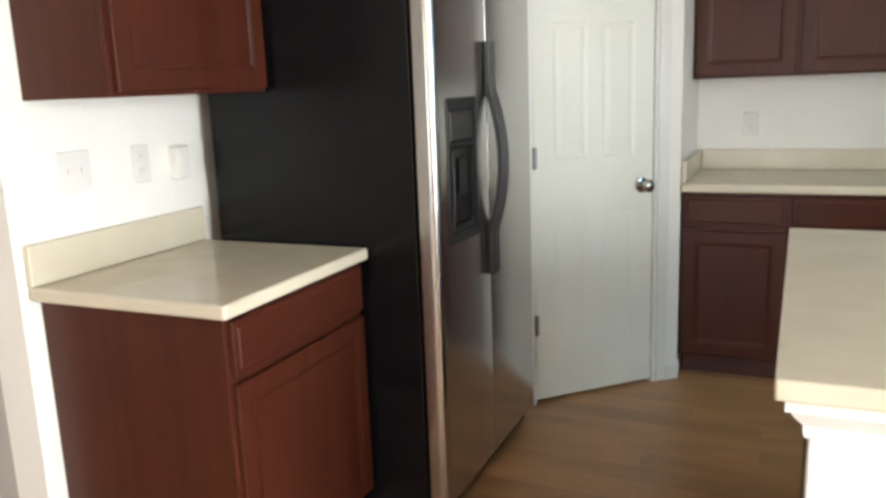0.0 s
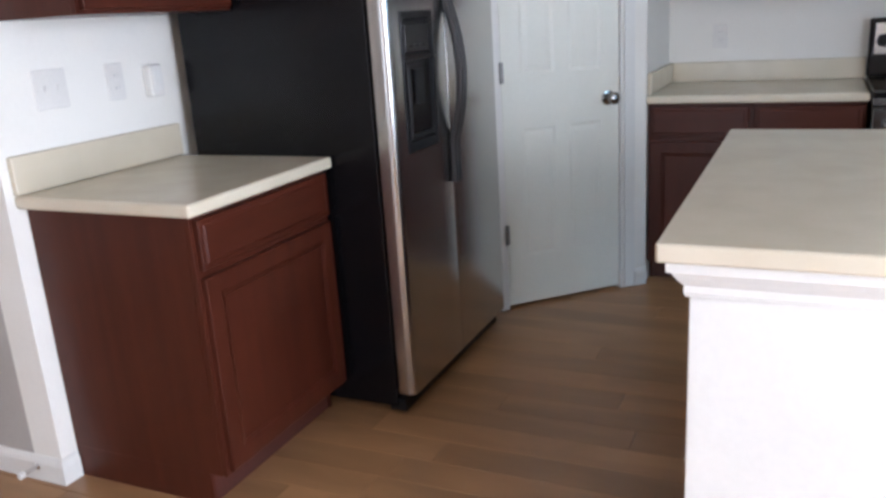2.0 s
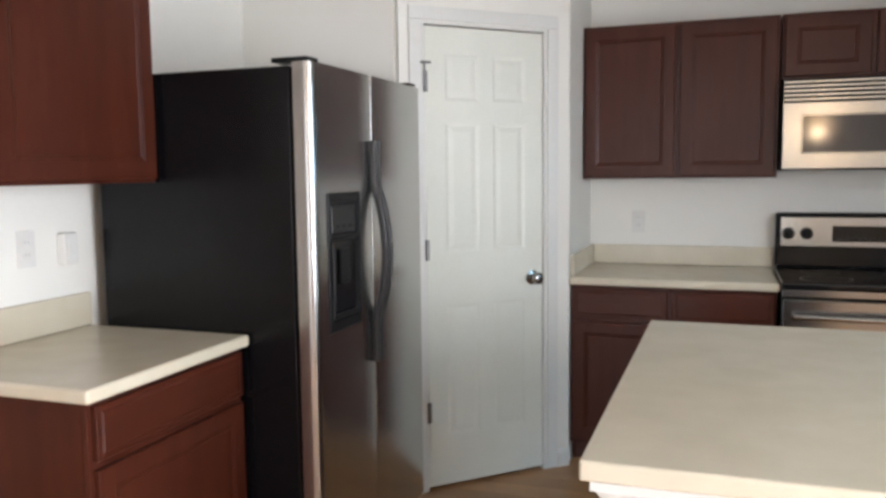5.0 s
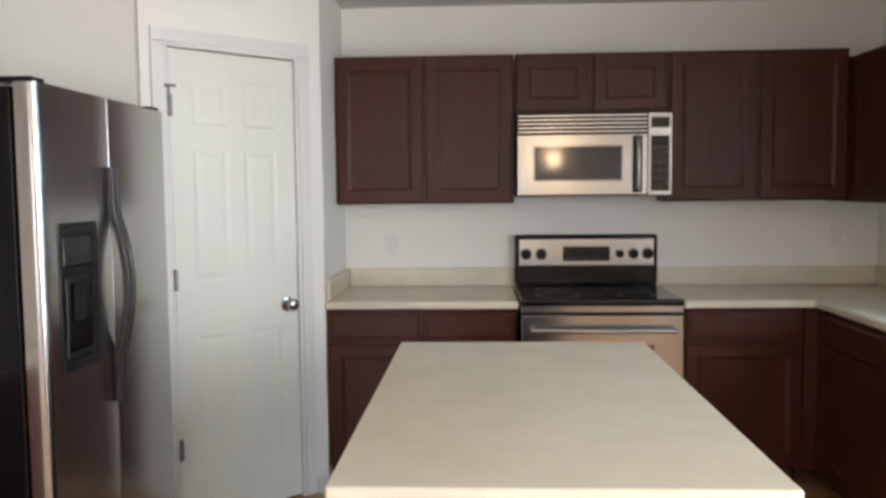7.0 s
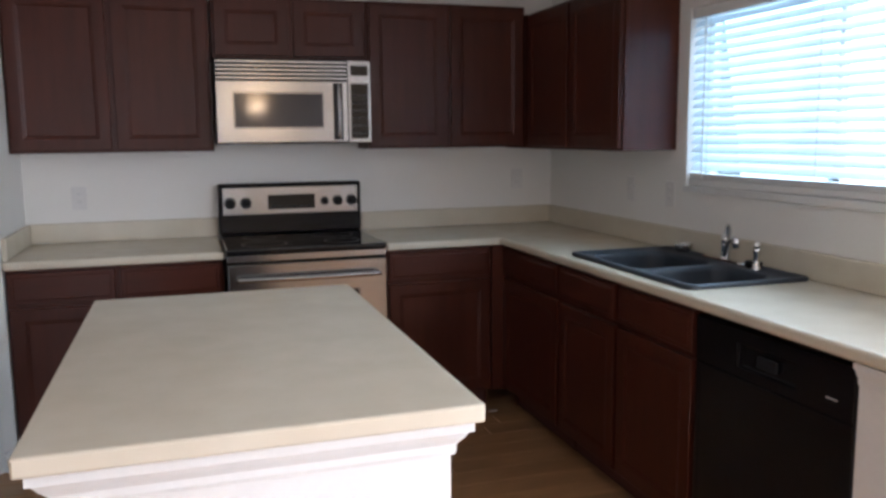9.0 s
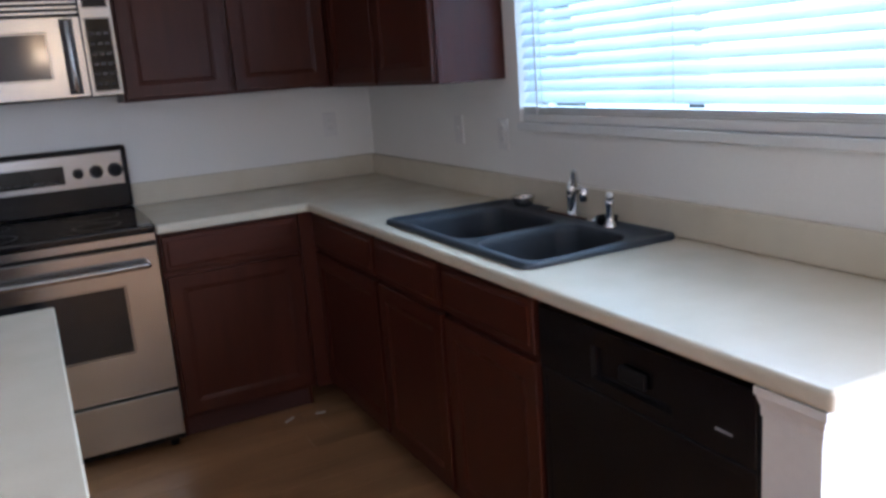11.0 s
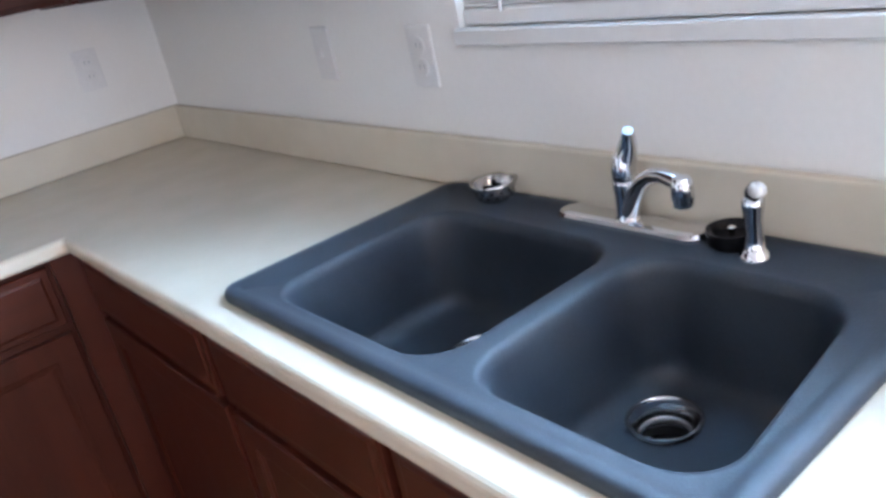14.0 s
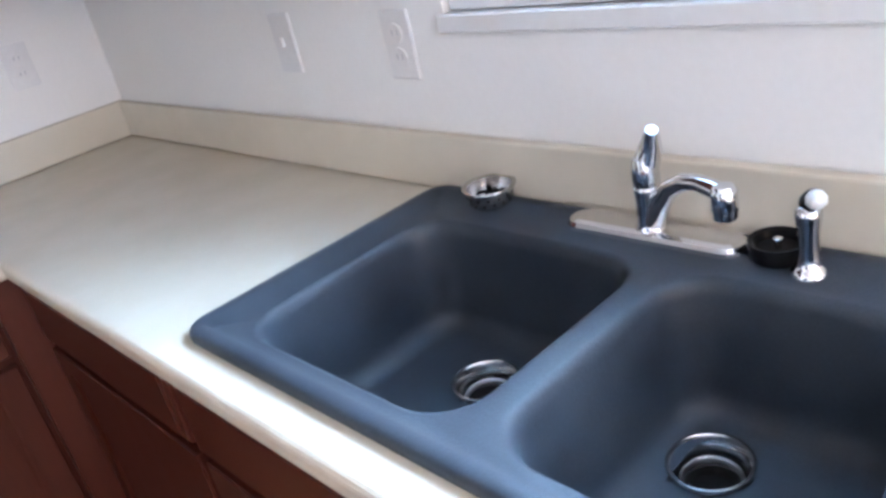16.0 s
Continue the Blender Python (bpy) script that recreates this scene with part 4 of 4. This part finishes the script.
# ---- strainers on the deck ----
s1 = thing("sink_strainer", Matrix.Translation((1.507, -1.474, DECK)), "chrome basket strainer standing at the sink's corner", "strainer")
part("basket", lathe([(0, 0.002), (0.024, 0.002), (0.032, 0.008), (0.036, 0.020), (0.037, 0.030), (0.043, 0.034), (0.0425, 0.037), (0.036, 0.035), (0.034, 0.020), (0.029, 0.011), (0, 0.008)], 32), STEEL, s1, smooth=True)
holes = bmesh.new()
for ring_z, ring_r, slope in ((0.014, 0.0346, 0.30), (0.023, 0.0366, 0.12)):
    for k in range(14):
        a = 2 * math.pi * (k + (0.5 if ring_z > 0.02 else 0)) / 14
        turn = Matrix.Rotation(a, 4, "Z") @ Matrix.Translation((ring_r, 0, ring_z)) @ Matrix.Rotation(radians(90) + slope, 4, "Y")
        lathe([(0.0024, -0.0003), (0.0022, 0.0004), (0, 0.0005)], 8, holes, turn)
part("perforation", holes, BLACK_SOFT, s1, "dark round holes", kind="stuff")
prongs = tube([(0, 0, 0.008), (0, 0, 0.036)], 0.0045, 10)
for k in range(4):
    a = radians(20 + 90 * k)
    tube([(0.003 * math.cos(a), 0.003 * math.sin(a), 0.026), (0.018 * math.cos(a), 0.018 * math.sin(a), 0.024), (0.027 * math.cos(a), 0.027 * math.sin(a), 0.014)], 0.0026, 6, into=prongs)
part("post", prongs, BLACK_SOFT, s1, "black centre post with prongs", smooth=True)
s2 = thing("disposal_stopper", Matrix.Translation((1.511, -1.925, DECK)), "black rubber disposal stopper between faucet and spray", "stopper")
part("rim", lathe([(0, 0.002), (0.029, 0.0), (0.032, 0.004), (0.0325, 0.014), (0.0340, 0.018), (0.0335, 0.023), (0.028, 0.021), (0.025, 0.012), (0, 0.010)], 28), BLACK_SOFT, s2, smooth=True)
part("post", lathe([(0, 0.010), (0.004, 0.011), (0.004, 0.022), (0.0055, 0.024), (0, 0.027)], 16), CHROME, s2, "chrome centre post", smooth=True)


# ---- outlets and switches ----
def wall_plate(m, label, switch=False, gangs=1):
    t = thing("switch_plate" if switch else "outlet", m, label, "outlet", "wall plates")
    w = 0.035 + 0.023 * (gangs - 1) * 1.0
    bmp = box(-w, w, -0.006, 0, -0.058, 0.058, 0.003, 2)
    part("plate", bmp, PLATE, t)
    for g in range(gangs):
        u = (g - (gangs - 1) / 2) * 0.046
        if switch:
            part("toggle", box(u - 0.005, u + 0.005, -0.014, -0.0062, -0.006, 0.012, 0.002, 1), PLATE, t)
        else:
            for z in (-0.02, 0.02):
                r = part("receptacle", lathe([(0, 0), (0.017, 0), (0.016, 0.002), (0, 0.002)], 20, m=Matrix.Rotation(radians(90), 4, "X")), PLATE, t)
                r.location = (u, -0.0062, z)
                for s in (-0.006, 0.006):
                    part("slot", box(s - 0.001, s + 0.001, -0.0025, -0.0021, -0.003, 0.006), MARKS, r)
    return t


def on_wall(x, y, z, turn):
    return Matrix.Translation((x, y, z)) @ (turn if turn is not None else Matrix())


wall_plate(on_wall(-1.057, -0.0005, 1.14, None), "white outlet above the worktop beside the pantry")
wall_plate(on_wall(1.345, -0.0005, 1.18, None), "white outlet above the corner worktop")
wall_plate(on_wall(XR - 0.0005, -0.935, 1.168, L90), "white switch plate under the wall cabinet by the window", True)
wall_plate(on_wall(XR - 0.0005, -1.275, 1.162, L90), "white outlet above the backsplash by the sink")
wall_plate(on_wall(XL + 0.0005, -2.744, 1.197, R90), "white double switch plate above the short worktop", True, 2)
wall_plate(on_wall(XL + 0.0005, -2.494, 1.194, R90), "white outlet above the short worktop")
wall_plate(on_wall(1.42, -3.0625, 0.74, None), "white outlet on the half wall end")
pod = thing("plug_in_device", on_wall(XL + 0.0005, -2.340, 1.180, R90), "white plug-in device on the wall beside the refrigerator", "device")
part("body", box(-0.030, 0.030, -0.035, -0.0005, -0.050, 0.055, 0.006, 3), PLATE, pod)
part("face", box(-0.018, 0.018, -0.038, -0.0355, -0.030, 0.036, 0.002, 1), WHITE, pod)

# door stop on the baseboard
ds = thing("door_stop", Matrix.Translation((XL - 0.10, YW - 0.0145, 0.05)), "small white-tipped door stop on the baseboard", "door stop")
part("post", lathe([(0, 0), (0.012, 0), (0.006, 0.006), (0.006, 0.05), (0, 0.05)], 14, m=Matrix.Rotation(radians(90), 4, "X")), CHROME, ds)
part("tip", lathe([(0, 0.05), (0.011, 0.05), (0.011, 0.065), (0, 0.066)], 14, m=Matrix.Rotation(radians(90), 4, "X")), PLATE, ds)

# pendant in the dining area
pend = thing("pendant_lamp", Matrix.Translation((0.32, -6.3, 0)), "warm glass pendant lamp over the dining area", "lamp")
part("rod", tube([(0, 0, 2.05), (0, 0, CEIL - 0.02)], 0.006), CHROME, pend)
part("canopy", lathe([(0, CEIL - 0.03), (0.05, CEIL - 0.02), (0.06, CEIL), (0, CEIL)], 20), CHROME, pend)
part("shade", lathe([(0.02, 2.06), (0.06, 2.03), (0.11, 1.90), (0.12, 1.86), (0.105, 1.86), (0.05, 2.02), (0.02, 2.04)], 24), SHADE, pend, "glowing amber glass shade", smooth=True)

# scraps left in the corner under the toe kicks
for sx, sy, turn in ((0.80, -0.66, 20), (0.93, -0.67, -35)):
    scrap = thing("scrap", Matrix.Translation((sx, sy, 0.0)) @ Matrix.Rotation(radians(turn), 4, "Z"), "small shiny scrap dropped on the floor by the corner cabinet", "litter", "litter in the corner")
    bm = box(-0.022, 0.022, -0.006, 0.006, 0.0005, 0.006, 0.002, 2)
    for v in bm.verts:
        v.co.z += max(0.0, v.co.x) * 0.35
        v.co.y += 0.25 * v.co.x * v.co.x * 40
    part("strip", bm, PLATE, scrap)

# ---- floor planks ----
PW, PL = 0.127, 1.21
rng2 = random.Random(5)
y = YREAR
plank_floor = tagged(new("plank_floor"), "brown wood laminate plank floor", "floor", kind="structure")


def plank_mesh(length, width):
    bm = bmesh.new()
    g = 0.0008
    pts = [(g, g), (length - g, g), (length - g, width - g), (g, width - g)]
    c = 0.0012
    t0 = [bm.verts.new((a + (c if a < length / 2 else -c), b + (c if b < width / 2 else -c), 0)) for a, b in pts]
    t1 = [bm.verts.new((a, b, -0.0012)) for a, b in pts]
    t2 = [bm.verts.new((a, b, -0.011)) for a, b in pts]
    bm.faces.new(t0)
    bridge(bm, t1, t0)
    bridge(bm, t2, t1)
    me = bpy.data.meshes.new("plank")
    bm.to_mesh(me)
    bm.free()
    me.materials.append(PLANK)
    return me


far = bmesh.new()
full = plank_mesh(PL, PW)
while y < 0.0:
    x = -2.75 - rng2.random() * PL
    while y < YW and x > XFAR:
        x -= PL
    while x < XR and y > -5.6:
        a, b = max(x, XFAR), min(x + PL, XR - 0.0015)
        if b - a > 0.02:
            ob = new("plank", full if b - a > PL - 0.001 else plank_mesh(b - a, PW))
            ob.parent = plank_floor
            ob.location = (a, y, 0)
        x += PL
    y += PW
structure("floor_far", box(XFAR, XR, YREAR, y - PW * math.floor((y + 5.6) / PW), -0.0115, -0.0002, into=far), PLANK)
